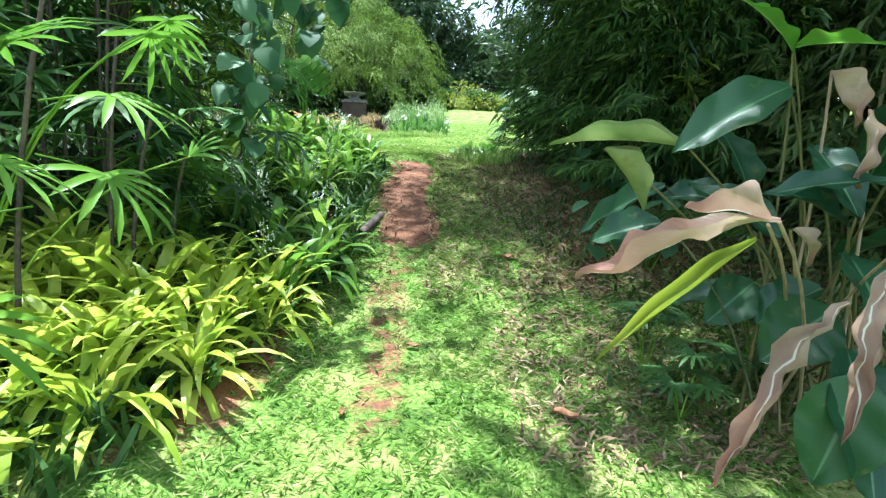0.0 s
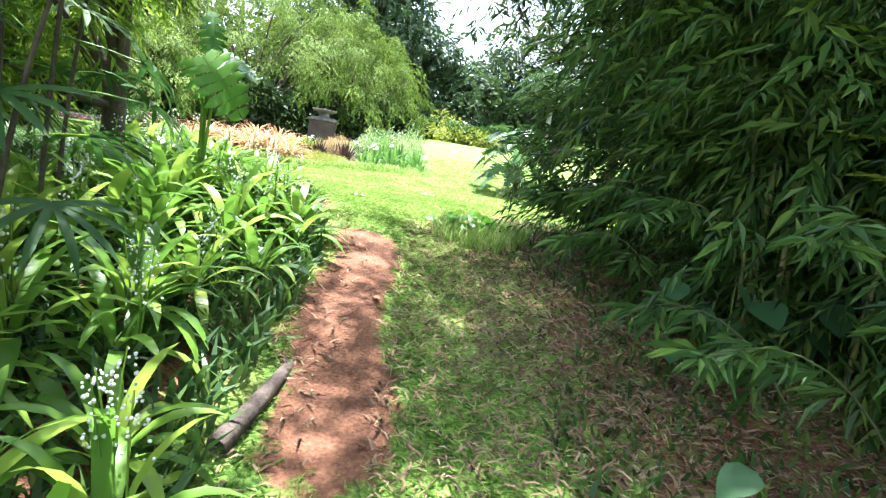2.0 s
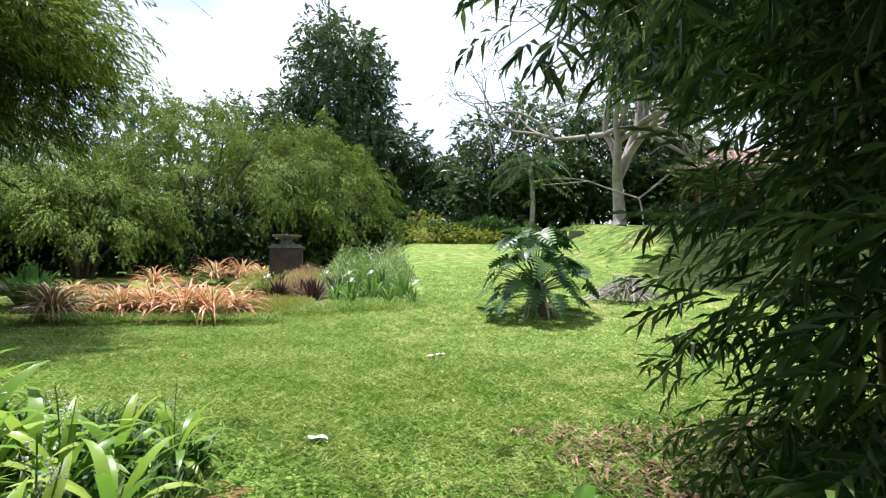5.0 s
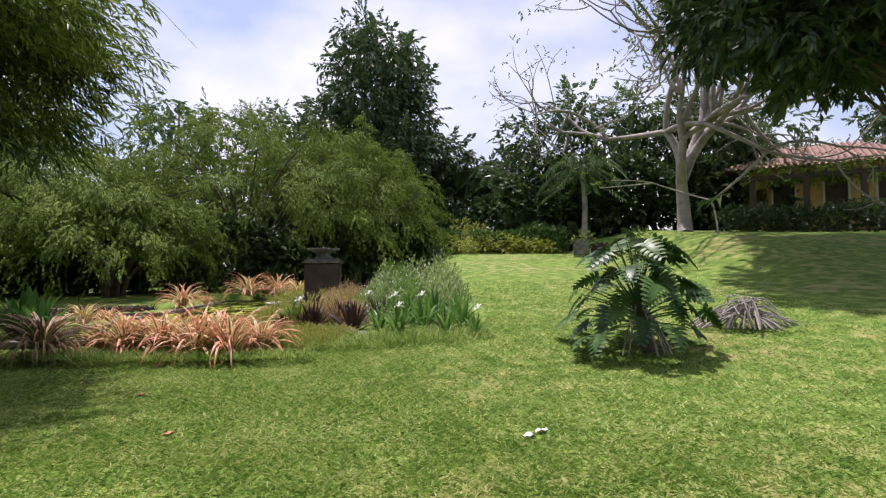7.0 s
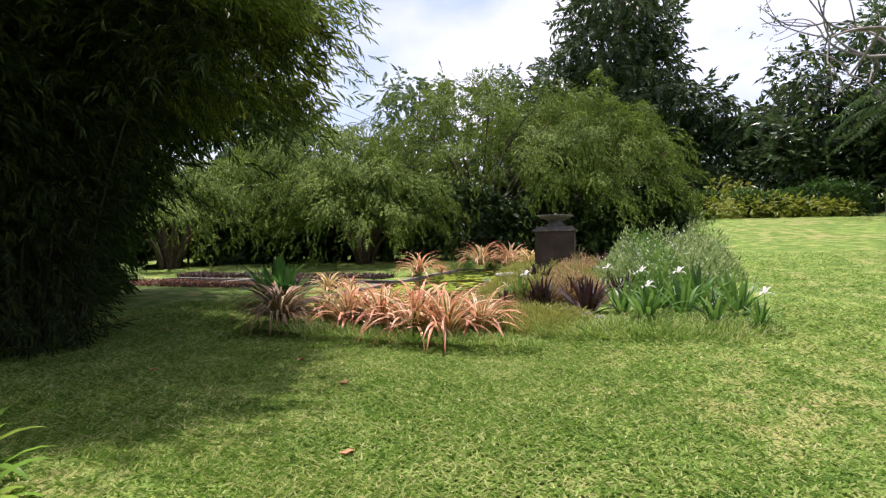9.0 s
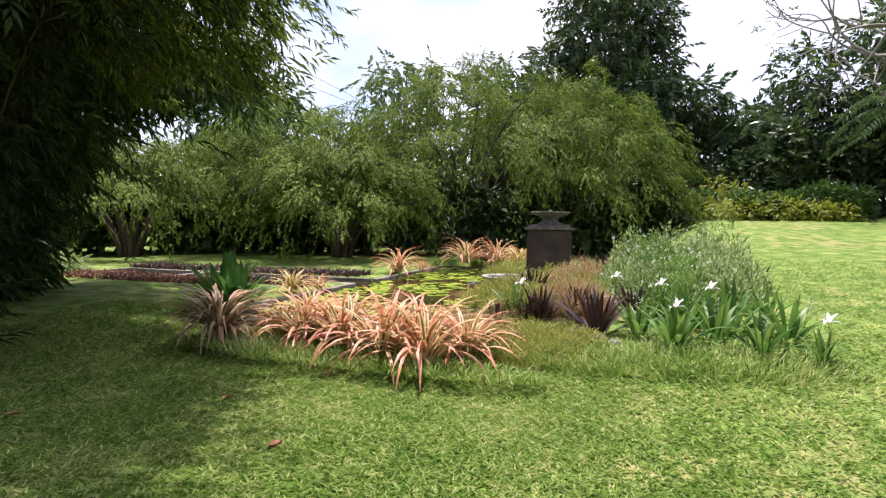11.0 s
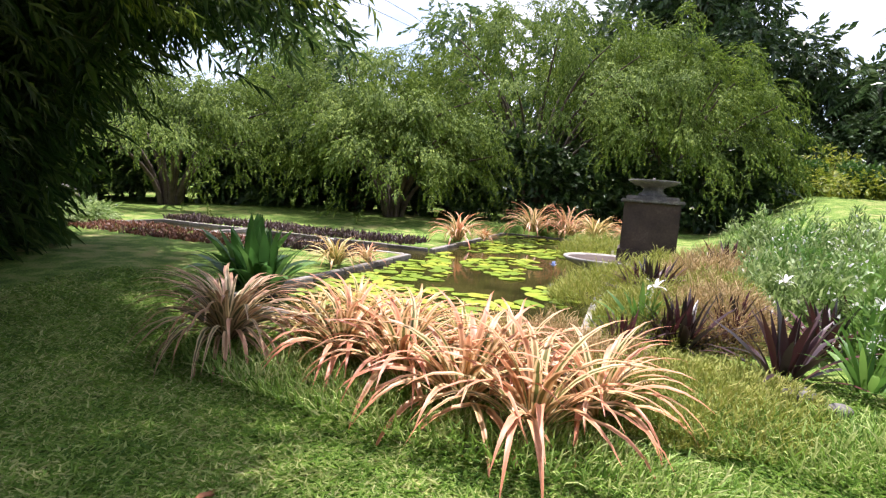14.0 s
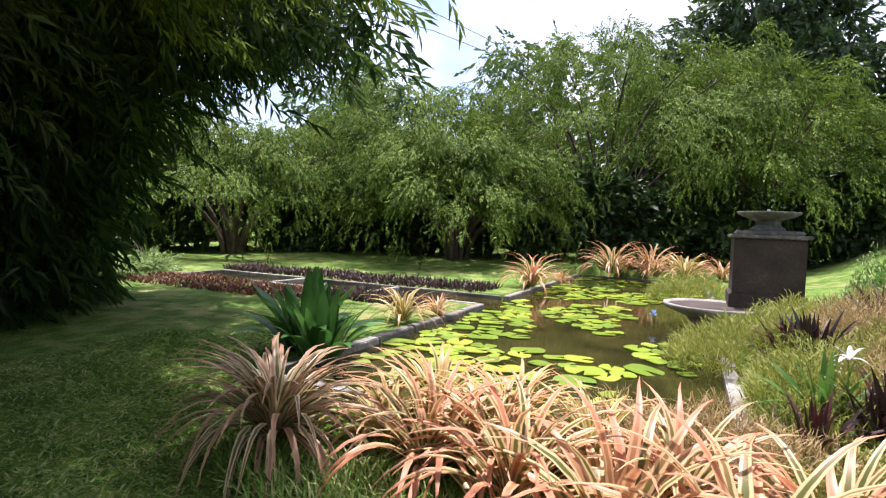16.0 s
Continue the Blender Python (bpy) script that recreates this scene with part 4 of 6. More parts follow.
# ---- lady palms ----
def fan(rng, n, length, width, spreadd, mat):
    chunks, U = [], []
    for k in range(n):
        V, F, uv = strap(length * rng.uniform(0.85, 1.1) * (1 - 0.25 * abs(k / (n - 1) - 0.5)), width, 8, 45, segs=4, fold=0.35, point=0.7)
        a = radians((k / (n - 1) - 0.5) * spreadd)
        R = np.array([(math.cos(a), -math.sin(a), 0), (math.sin(a), math.cos(a), 0), (0, 0, 1)])
        chunks.append((V @ R.T, F))
    V, F = join(chunks)
    return mesh_data("frond", V, F, mat)


FANS = [fan(rl, n, 0.36, 0.034, s, PALM) for n, s in ((9, 210), (8, 180), (10, 240), (7, 170))]
# Same fans in the brighter lily green, so the colour itself looks sunlit
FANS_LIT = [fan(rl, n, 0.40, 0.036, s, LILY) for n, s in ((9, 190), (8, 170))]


FRONDS = ((-1.50, 1.95, 1.80, -60, 30, 0.8), (-1.48, 1.90, 1.95, -41, 50, 0.8), (-1.50, 1.85, 1.42, -80, -25, 0.8), (-1.31, 2.56, 1.97, 5, -65, 0.72), (-1.25, 2.60, 2.03, -20, -50, 0.6), (-1.33, 2.95, 1.42, -31, 40, 0.7))


def lady_palm(x, y, label, fans, rng, stems, height, spread=0.35):
    ob = thing("lady_palm", x, y, label, "palm", "lady palms behind the bed")
    for k in range(stems):
        bx, by, h = rng.uniform(-spread, spread), rng.uniform(-spread, spread), height * rng.uniform(0.55, 1.0)
        pts = bezier((bx, by, -0.1), (bx, by, h * 0.5), (bx * 1.5, by * 1.5, h), 6)
        V, F = tube(pts, np.linspace(0.014, 0.010, 6), 6)
        piece("stem", mesh_data("stem", V, F, BARK), ob)
        for m in range(5):
            a, z = rng.uniform(0, 360), h * (1.0 - 0.13 * m)
            q, e = 0.22 + 0.05 * m, rng.uniform(5, 45) - 8 * m
            d = Vector((-math.sin(radians(a)) * math.cos(radians(e)), math.cos(radians(a)) * math.cos(radians(e)), math.sin(radians(e))))
            f = z / h
            foot = Vector((bx * (1 + 0.5 * f), by * (1 + 0.5 * f), z))
            end = foot + d * q
            V, F = tube([foot, foot + d * q * 0.5 + Vector((0, 0, 0.01)), end], [0.005, 0.004, 0.004], 4)
            frond = piece("frond", fans[rng.integers(len(fans))], ob, Matrix.Translation(end) @ pose(0, 0, 0, 0, 0, a) @ pose(0, 0, 0, e - 30, rng.uniform(-20, 20), 0))
            stalk = piece("petiole", mesh_data("petiole", V, F, LILY), ob)
    return ob


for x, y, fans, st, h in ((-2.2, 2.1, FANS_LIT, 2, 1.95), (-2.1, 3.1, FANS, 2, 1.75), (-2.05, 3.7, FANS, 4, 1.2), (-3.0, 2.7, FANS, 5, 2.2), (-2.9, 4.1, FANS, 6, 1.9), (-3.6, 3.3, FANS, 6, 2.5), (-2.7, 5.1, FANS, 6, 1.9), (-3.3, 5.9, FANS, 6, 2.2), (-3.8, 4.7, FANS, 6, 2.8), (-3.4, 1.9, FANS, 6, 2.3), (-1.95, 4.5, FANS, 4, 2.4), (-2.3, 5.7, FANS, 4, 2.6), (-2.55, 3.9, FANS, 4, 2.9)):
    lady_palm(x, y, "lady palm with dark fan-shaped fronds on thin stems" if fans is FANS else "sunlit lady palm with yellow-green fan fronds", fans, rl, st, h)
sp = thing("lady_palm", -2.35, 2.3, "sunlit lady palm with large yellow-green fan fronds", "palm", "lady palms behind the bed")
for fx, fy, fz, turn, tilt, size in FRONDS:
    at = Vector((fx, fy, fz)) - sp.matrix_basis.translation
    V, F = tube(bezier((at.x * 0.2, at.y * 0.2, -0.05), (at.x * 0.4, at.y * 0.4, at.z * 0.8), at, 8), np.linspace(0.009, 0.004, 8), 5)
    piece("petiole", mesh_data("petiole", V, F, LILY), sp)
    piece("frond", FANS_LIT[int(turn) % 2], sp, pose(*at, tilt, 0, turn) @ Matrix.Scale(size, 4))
rk = np.random.default_rng(31)
# This tree and the next are kept tall to block sky light
tree(-6.0, 3.6, "dark leafy tree shading the palms", rk, 6, lumps(rk, 16, 2.1, 0.3, 0.6, 5.2, 1.2, 0.1), 15000, 0.2, DARKTREE, 0.12, group="trees round the path")
tree(-5.6, -0.4, "dark leafy tree beside the bed", rk, 6, lumps(rk, 16, 2.0, 0.3, 0.6, 5.0, 1.2, 0.1), 13000, 0.2, DARKTREE, 0.12, group="trees round the path")
tree(-2.75, 7.6, "gnarled rough-barked tree at the end of the bed", rk, 4, [(0.1, -0.2, 2.4, 0.6), (-0.1, -0.7, 2.9, 0.8), (-0.5, 0, 3.1, 1.0), (0.15, 0.6, 3.3, 0.7), (-0.2, -1.6, 3.3, 0.9), (-1.0, 0.5, 2.6, 0.9), (-1.2, -0.8, 3.0, 1.0), (0.2, -0.3, 1.8, 0.40), (-0.5, 0.2, 1.5, 0.5), (-0.2, -0.5, 1.2, 0.45), (-0.1, -0.6, 2.0, 0.55), (-0.7, -0.5, 1.7, 0.7), (-0.9, -0.3, 0.9, 0.5), (-0.4, -0.9, 0.8, 0.4)], 15000, 0.13, SUNLEAF, 0.11, group="trees round the path", wide=0.2)
tree(-2.7, 4.7, "slender leafy tree hung with vines", rk, 4, [(0.7, -0.5, 2.6, 0.55), (0, 0, 3.0, 0.9), (0.95, 0.3, 3.0, 0.6), (-0.6, 0.6, 2.9, 0.9), (1.2, 0.2, 3.3, 0.5), (0.2, -1.2, 3.3, 0.6)], 5200, 0.13, SUNLEAF, 0.05, group="trees round the path")
# The last five lumps are an unseen crown added to shade the start
tree(4.6, 1.0, "dark leafy tree behind the broad-leaved plant, with unseen crown added for shade", rk, 6, lumps(rk, 14, 1.9, 0.3, 0.6, 3.8, 1.1, 0.1) + [(-4.0, 1.9, 6.3, 1.2), (-3.1, 1.4, 6.0, 1.3), (-2.0, 1.4, 5.6, 1.4), (-3.3, 3.0, 6.4, 1.2), (-0.8, 0.8, 5.0, 1.3)], 17000, 0.2, DARKTREE, 0.12, group="trees round the path")
tree(2.0, -15.5, "leafy tree behind the start of the path", rk, 7, lumps(rk, 14, 3.0, 0.3, 3.2, 6.4, 1.6, 0.1), 9000, 0.22, DARKTREE, 0.2, group="trees round the path")


# ---- climbing vine with heart-shaped leaves ----
def heart(size, mat, name="leaf"):
    """A broad heart-shaped leaf with a tip, folded a little along its rib."""
    t = np.linspace(0, 1, 9)
    half = 0.5 * np.sin(np.pi * t**0.62) ** 0.8
    V = [(s * h * size, (y - 0.12 * abs(s) * (1 - y) * (y < 0.2)) * size, (0.16 * abs(s) * h - 0.25 * y * y) * size) for y, h in zip(t, half) for s in (-1, 0, 1)]
    return mesh_data(name, V, grid_faces(3, 9), mat)


HEART = [heart(s, VINE) for s in (0.10, 0.12, 0.14)]


def vine(points, n, rng, label):
    x, y, z = points[0]
    ob = thing("climbing_vine", x, y, label, "vine", "hanging vines", z=z)
    pts = np.array(points) - np.array(points[0])
    t = np.linspace(0, len(pts) - 1, 24)
    pts = np.stack([np.interp(t, np.arange(len(pts)), pts[:, k]) for k in range(3)], -1)
    V, F = tube(pts, np.full(24, 0.005), 5)
    piece("stem", mesh_data("stem", V, F, CULM), ob)
    for k in range(n):
        p = pts[rng.integers(24)] + rng.normal(0, 0.05, 3)
        piece("leaf", HEART[rng.integers(3)], ob, pose(*p, -50 + rng.normal(0, 25), rng.normal(0, 25), 180 + rng.normal(0, 50)))


vine([(-1.15, 3.3, 3.3), (-1.05, 3.15, 2.3), (-1.04, 3.05, 1.95), (-1.08, 3.05, 1.7), (-1.06, 3.1, 1.5)], 30, rl, "vine with round grey-green leaves hanging over the bed")
vine([(-1.3, 3.3, 2.9), (-0.9, 3.35, 2.6), (-0.55, 3.45, 2.55), (-0.25, 3.6, 2.66), (0.0, 3.7, 2.9)], 26, rl, "leafy vine arching over the path")
vine([(-1.2, 3.2, 3.0), (-0.95, 3.3, 2.45), (-0.8, 3.35, 2.25), (-0.75, 3.35, 2.1)], 22, rl, "vine with heart-shaped leaves hanging over the path")
vine([(-1.5, 3.2, 2.9), (-1.15, 3.25, 2.4), (-1.02, 3.25, 2.1)], 16, rl, "short hanging vine with heart-shaped leaves")


vine([(-2.0, 3.6, 3.2), (-1.5, 3.5, 2.7), (-1.2, 3.6, 2.35), (-1.15, 3.7, 1.9)], 26, rl, "vine with heart-shaped leaves hanging from the tree")
vine([(-1.7, 4.0, 3.4), (-1.0, 3.9, 3.0), (-0.5, 4.0, 2.95), (-0.1, 4.2, 3.2)], 24, rl, "leafy vine looped above the path")


vine([(-1.25, 3.5, 3.3), (-0.95, 3.6, 2.95), (-0.75, 3.6, 2.7), (-0.66, 3.6, 2.4)], 24, rl, "vine with heart-shaped leaves hanging before the sky")


# ---- split-leaved arum ----
def split_leaf(length, width, lobes, mat, web=0.42):
    """A large leaf with deep side lobes along its rib."""
    chunks = []
    V, F, _ = strap(length, width * web, 0, 35, segs=6, fold=0.2)
    chunks.append((V, F))
    for k in range(lobes):
        f = (k + 0.5) / lobes
        for s in (-1, 1):
            V, F, _ = strap(width * (0.62 - 0.42 * f), length / lobes * 1.15, 4, 30, segs=4, fold=0.12, point=0.6)
            a = radians(s * (105 - 65 * f))
            R = np.array([(math.cos(a), -math.sin(a), 0), (math.sin(a), math.cos(a), 0), (0, 0, 1)])
            chunks.append((V @ R.T + np.array((0, f * length * 0.93, -0.28 * f * f * length + 0.004)), F))
    V, F = join(chunks)
    return mesh_data("leaf", V, F, mat)


def slit_leaf(length, width, lobes, mat):
    """A broad heart-shaped blade cut by slits between its side ribs."""
    V, F = [], []
    for side in (-1, 1):
        for k in range(lobes):
            t0, t1 = k / lobes, (k + 0.80 - 0.1 * (k % 2)) / lobes
            a = len(V)
            for r in (0, 0.35, 0.7, 1.0):
                for t in (t0, (t0 + t1) / 2, t1):
                    half = width * 0.5 * math.sin(math.pi * min(1, 0.22 + 0.78 * t)) ** 0.7
                    pinch = 1 - 0.35 * (r > 0.9) * (t != (t0 + t1) / 2)
                    y = (t0 + (t - t0) * (1 + (0.25 - 0.25 * r) * (t > t0))) * length + r * half * (0.55 * t - 0.35)
                    V.append((side * (r * half * pinch + 0.004), y, 0.10 * r * half - 0.45 * length * t * t - 0.3 * half * r * r))
            for i in range(3):
                for j in range(2):
                    q = (a + i * 3 + j, a + i * 3 + j + 1, a + i * 3 + j + 4, a + i * 3 + j + 3)
                    F.append(q if side < 0 else q[::-1])
    V2, F2, _ = strap(length, 0.03, 0, 50, segs=8, fold=0.2)
    V2 = V2 * np.array((1, 1, 0)) + np.array((0, 0, 1)) * (-0.45 * V2[:, 1:2] ** 2 / length + 0.004)
    return mesh_data("leaf", *join([(np.array(V), np.array(F)), (V2, F2)]), mat)


def arum(x, y, label, rows):
    """Large lobed leaves on tall stalks; each row: leaf, where it joins the stalk, where its tip points, which way its face looks."""
    ob = thing("split_leaf_arum", x, y, label, "plant")
    o = ob.matrix_basis.translation
    for leaf, a, b, face in rows:
        a, b = Vector(a) - o, Vector(b) - o
        d = (b - a).normalized()
        side = d.cross(Vector(face)).normalized()
        V, F = tube(bezier((0, 0, -0.02), (a.x * 0.3, a.y * 0.3, a.z * 0.7), a, 8), np.linspace(0.016, 0.009, 8), 6)
        piece("leaf_stalk", mesh_data("leaf_stalk", V, F, LILY), ob)
        piece("leaf", leaf, ob, Matrix.Translation(a) @ Matrix((side, d, side.cross(d))).transposed().to_4x4())


ARUM = [slit_leaf(0.46, 0.50, 7, ARUMGREEN), slit_leaf(0.30, 0.22, 6, ARUMGREEN), split_leaf(0.28, 0.30, 8, GLOSSY)]
arum(-1.70, 6.85, "split-leaved arum with large glossy lobed leaves on tall stalks", (
    (ARUM[0], (-1.72, 6.78, 2.46), (-1.42, 6.74, 2.20), (0.2, -0.8, 0.6)),
    (ARUM[1], (-1.69, 6.86, 2.52), (-1.71, 6.84, 2.80), (0.4, -0.9, 0.1)),
    (ARUM[2], (-1.66, 7.0, 2.50), (-1.40, 7.1, 2.44), (0.1, -0.6, 0.8))))


# ---- broad-leaved plant with dead leaves ----
def broad_leaf(length, width, curl, mat, waves=1.0, roll=0.0):
    t = np.linspace(0, 1, 23)
    half = 0.5 * width * np.maximum(np.sin(np.pi * np.clip(t * 0.985 + 0.015, 0, 1) ** 0.85), 0) ** 0.8
    V, U = [], []
    for y, h in zip(t, half):
        for s in (-1, -0.75, -0.5, -0.25, 0, 0.25, 0.5, 0.75, 1):
            c = roll * s
            V.append((math.cos(c * 1.2) * s * h, y * length, abs(s) * h * 0.3 + math.sin(abs(c) * 1.2) * h * abs(s) - curl * length * (y * y - y * 0.4) + 0.012 * waves * math.sin(y * 17 + s * 3) * abs(s)))
            U.append((s / 2 + 0.5, y))
    return mesh_data("leaf", V, grid_faces(9, 23), mat, U)


def broad_plant():
    ob = thing("broad_leaved_plant", 1.7, 2.4, "broad-leaved plant with dark green and withered brown leaves", "plant")
    o = ob.matrix_basis.translation
    rng = np.random.default_rng(9)
    rows = (
        ("g", (1.38, 2.29, 1.84), (0.94, 2.22, 1.61), 0.216), ("b", (1.37, 2.29, 1.97), (1.16, 2.26, 2.17), 0.165), ("b", (1.37, 2.29, 1.99), (1.55, 2.04, 1.99), 0.152),
        ("t", (1.02, 2.32, 1.58), (0.53, 2.62, 1.63), 0.152), ("t", (0.74, 2.57, 1.56), (0.99, 2.62, 1.32), 0.191), ("g", (1.1, 2.71, 1.4), (0.75, 2.96, 1.14), 0.178),
        ("g", (1.05, 2.59, 1.23), (0.76, 2.69, 1.13), 0.191), ("g", (1.37, 2.44, 1.38), (1.26, 2.5, 1.68), 0.178), ("g", (1.4, 2.12, 1.61), (1.4, 1.82, 1.41), 0.152),
        ("g", (1.37, 2.58, 1.37), (1.07, 2.72, 1.35), 0.165), ("g", (1.42, 2.26, 1.23), (1.17, 2.54, 1.44), 0.178), ("g", (1.45, 1.93, 1.33), (1.18, 1.93, 1.47), 0.165),
        ("g", (1.45, 1.93, 1.02), (1.22, 1.92, 0.83), 0.254), ("g", (1.49, 2.06, 1.07), (1.31, 2.15, 0.9), 0.229), ("g", (1.38, 1.65, 0.88), (1.24, 1.59, 0.55), 0.254),
        ("g", (1.42, 1.79, 0.92), (1.38, 1.49, 0.55), 0.254), ("g", (1.44, 1.78, 1.5), (1.09, 1.84, 1.46), 0.114), ("g", (1.46, 1.92, 1.23), (1.4, 1.61, 1.07), 0.203),
        ("y", (1.16, 1.98, 1.26), (0.6, 1.86, 0.87), 0.115), ("g", (1.49, 2.51, 0.98), (1.27, 2.45, 0.8), 0.216), ("d", (0.84, 1.35, 1.4), (0.4, 1.46, 1.24), 0.109),
        ("d", (0.82, 1.36, 1.39), (0.66, 1.45, 1.42), 0.143), ("d", (1.3, 1.69, 1.12), (0.91, 1.64, 0.51), 0.112), ("d", (1.29, 1.54, 1.29), (1.15, 1.4, 0.81), 0.125),
        ("d", (1.33, 1.98, 1.86), (1.4, 1.91, 1.69), 0.125), ("d", (1.35, 1.8, 1.72), (1.36, 1.79, 1.48), 0.062), ("d", (1.29, 2.0, 1.3), (1.35, 1.95, 1.19), 0.138),
        ("g", (1.71, 2.22, 1.49), (1.59, 1.9, 1.8), 0.203), ("g", (1.78, 2.41, 1.11), (1.9, 2.03, 1.36), 0.229), ("g", (1.65, 2.67, 0.85), (1.27, 2.92, 0.79), 0.229),
    )
    for kind, a, b, w in rows:
        a, b = Vector(a) - o, Vector(b) - o
        d = b - a
        mat = {"g": BIGLEAF, "b": BRIGHTBIG, "d": DEAD, "y": YELLOW, "t": YELLOWING}[kind]
        me = broad_leaf(d.length * 1.06, w * (1.05 if kind == "g" else 1.0), rng.uniform(0.08, 0.22), mat, 1.0 if kind in "gb" else 0.9, 0.15 if kind in "gb" else rng.uniform(0.7, 1.0))
        y = d.normalized()
        x = y.cross(Vector((rng.normal(0, 0.25), rng.normal(-0.45, 0.2), 1.0))).normalized()
        m = Matrix((x, y, x.cross(y))).transposed().to_4x4()
        if kind == "d":
            for v in me.vertices:
                q = v.co + a
                v.co += Vector((noise.noise(q * 14), 0.4 * noise.noise(q * 11 + Vector((5, 0, 0))), noise.noise(q * 12 + Vector((0, 9, 0))))) * 0.035
                v.co.x += 0.010 * math.sin(v.co.y * 14 + q.z * 5)
        piece("leaf", me, ob, Matrix.Translation(a) @ m, "withered curled brown leaf" if kind == "d" else "")
        foot = Vector((rng.uniform(-0.25, 0.25), rng.uniform(-0.2, 0.3), -0.02))
        V, F = tube(bezier(foot, foot * 0.5 + a * 0.5 + Vector((0.08, 0.03, 0.25)), a, 7), np.linspace(0.008, 0.005, 7), 5)
        piece("leaf_stalk", mesh_data("leaf_stalk", V, F, CULM if kind != "d" else DEAD), ob)


broad_plant()


def bamboo_shoot(x, y, top, label, rng):
    """A pair of young yellow-green stems with leaf tufts at the nodes."""
    ob = thing("bamboo_shoot", x, y, label, "bamboo")
    chunks = []
    for k in range(2):
        end = np.array(top) + rng.normal(0, 0.35, 3) * np.array((1, 1, 0.4))
        pts = bezier((0.06 * k, 0.04 * k, -0.05), end * np.array((0.35, 0.35, 0.6)), end, 12)
        V, F = tube(pts, np.linspace(0.010, 0.004, 12), 7)
        piece("culm", mesh_data("culm", V, F, STRAWCULM), ob)
        P = np.repeat(pts[4:], 4, 0) + rng.normal(0, 0.04, (32, 3))
        D = rng.normal(0, 0.6, P.shape) + np.array((0, 0, 0.8))
        chunks.append(scatter(spray(rng, 6, 0.16, 0.028, 0.22), P, frames(D, rng)))
    V, F = join(chunks)
    piece("foliage", mesh_data("foliage", V, F, SUNLEAF, flat=True), ob, label="yellow-green leaf tufts")


bamboo_shoot(2.45, 4.9, (-0.95, 0.4, 2.6), "leaning young bamboo with yellow-green leaves", rl)
for x, y, h in ((1.12, 2.75, 0.35), (1.3, 2.5, 0.28), (1.15, 2.35, 0.22), (1.75, 2.9, 0.4)):
    ob = thing("palm_seedling", x, y, "small fan palm seedling on the bank", "palm", "palm seedlings")
    for k in range(4):
        a = k * 90 + 40
        V, F = tube([(0, 0, 0), (-math.sin(radians(a)) * 0.05, math.cos(radians(a)) * 0.05, h * 0.6), (-math.sin(radians(a)) * 0.1, math.cos(radians(a)) * 0.1, h)], [0.005, 0.004, 0.003], 4)
        piece("petiole", mesh_data("petiole", V, F, LILY), ob)
        o = piece("frond", fan(rl, 13, 0.17, 0.018, 250, PALM), ob, pose(-math.sin(radians(a)) * 0.1, math.cos(radians(a)) * 0.1, h, -5, 0, a))


def heart_plant(x, y, rng, n, size, label):
    ob = thing("heart_leaved_plant", x, y, label, "plant", "heart-leaved plants on the bank")
    for k in range(n):
        px, py, pz = rng.normal(0, 0.22), rng.normal(0, 0.16), rng.uniform(0.12, 0.5)
        piece("leaf", HEART[rng.integers(3)], ob, pose(px, py, pz, -35 + rng.normal(0, 12), rng.normal(0, 15), 180 + rng.normal(0, 40)) @ Matrix.Scale(size, 4))
        V, F = tube([(px * 0.3, py * 0.3, -0.02), (px * 0.7, py * 0.7, pz * 0.6), (px, py, pz)], [0.004, 0.004, 0.003], 4)
        piece("leaf_stalk", mesh_data("leaf_stalk", V, F, LILY), ob)


heart_plant(1.75, 5.35, rl, 16, 1.5, "low plant with heart-shaped leaves under the bamboo")
heart_plant(2.3, 5.2, rl, 14, 1.5, "low plant with heart-shaped leaves under the bamboo")
heart_plant(1.5, 3.9, rl, 12, 1.3, "low plant with heart-shaped leaves on the bank")
def low_branch(x, y, heading, length, rise, rng):
    """A bamboo branch that leans out low over the bank, with fans of wide leaves."""
    ob = thing("bamboo_branch", x, y, "low leaning bamboo branch with wide dark green leaves", "bamboo", "low branches over the bank", turn=heading)
    pts = bezier((0, 0, -0.05), (0.05, length * 0.45, rise * 1.5), (rng.normal(0, 0.1), length, rise), 10)
    V, F = tube(pts, np.linspace(0.007, 0.0025, 10), 5)
    piece("stem", mesh_data("stem", V, F, CULM), ob)
    chunks = []
    for k in (4, 5, 6, 7, 8, 9):
        for _ in range(3):
            a = rng.uniform(-1.4, 1.4)
            D = np.array([(math.sin(a), math.cos(a), rng.uniform(-0.5, 0.25))])
            chunks.append(scatter(spray(rng, 6, 0.165, 0.03, 0.13, fan=1.2), pts[k][None], frames(D, rng, wild=0.25) * rng.uniform(0.8, 1.15)))
    V, F = join(chunks)
    piece("foliage", mesh_data("foliage", V, F, SHADELEAF, flat=True), ob, label="fans of wide pointed leaves")


for x, y, heading, length, rise in ((2.0, 4.3, 80, 0.9, 0.55), (2.2, 4.0, 110, 0.8, 0.35), (1.9, 4.9, 70, 0.8, 0.40), (2.1, 5.5, 95, 0.9, 0.75), (1.7, 5.9, 85, 0.7, 0.45), (1.9, 6.3, 100, 0.8, 0.65), (1.7, 6.8, 75, 0.7, 0.5),
                                    (2.3, 4.8, 120, 1.0, 0.9), (2.6, 4.3, 100, 0.9, 0.8), (1.8, 7.4, 90, 0.8, 0.45), (2.5, 5.2, 150, 0.9, 0.6), (1.8, 7.9, 110, 0.7, 0.35), (2.4, 3.6, 90, 0.8, 0.5)):
    low_branch(x, y, heading, length, rise, rl)


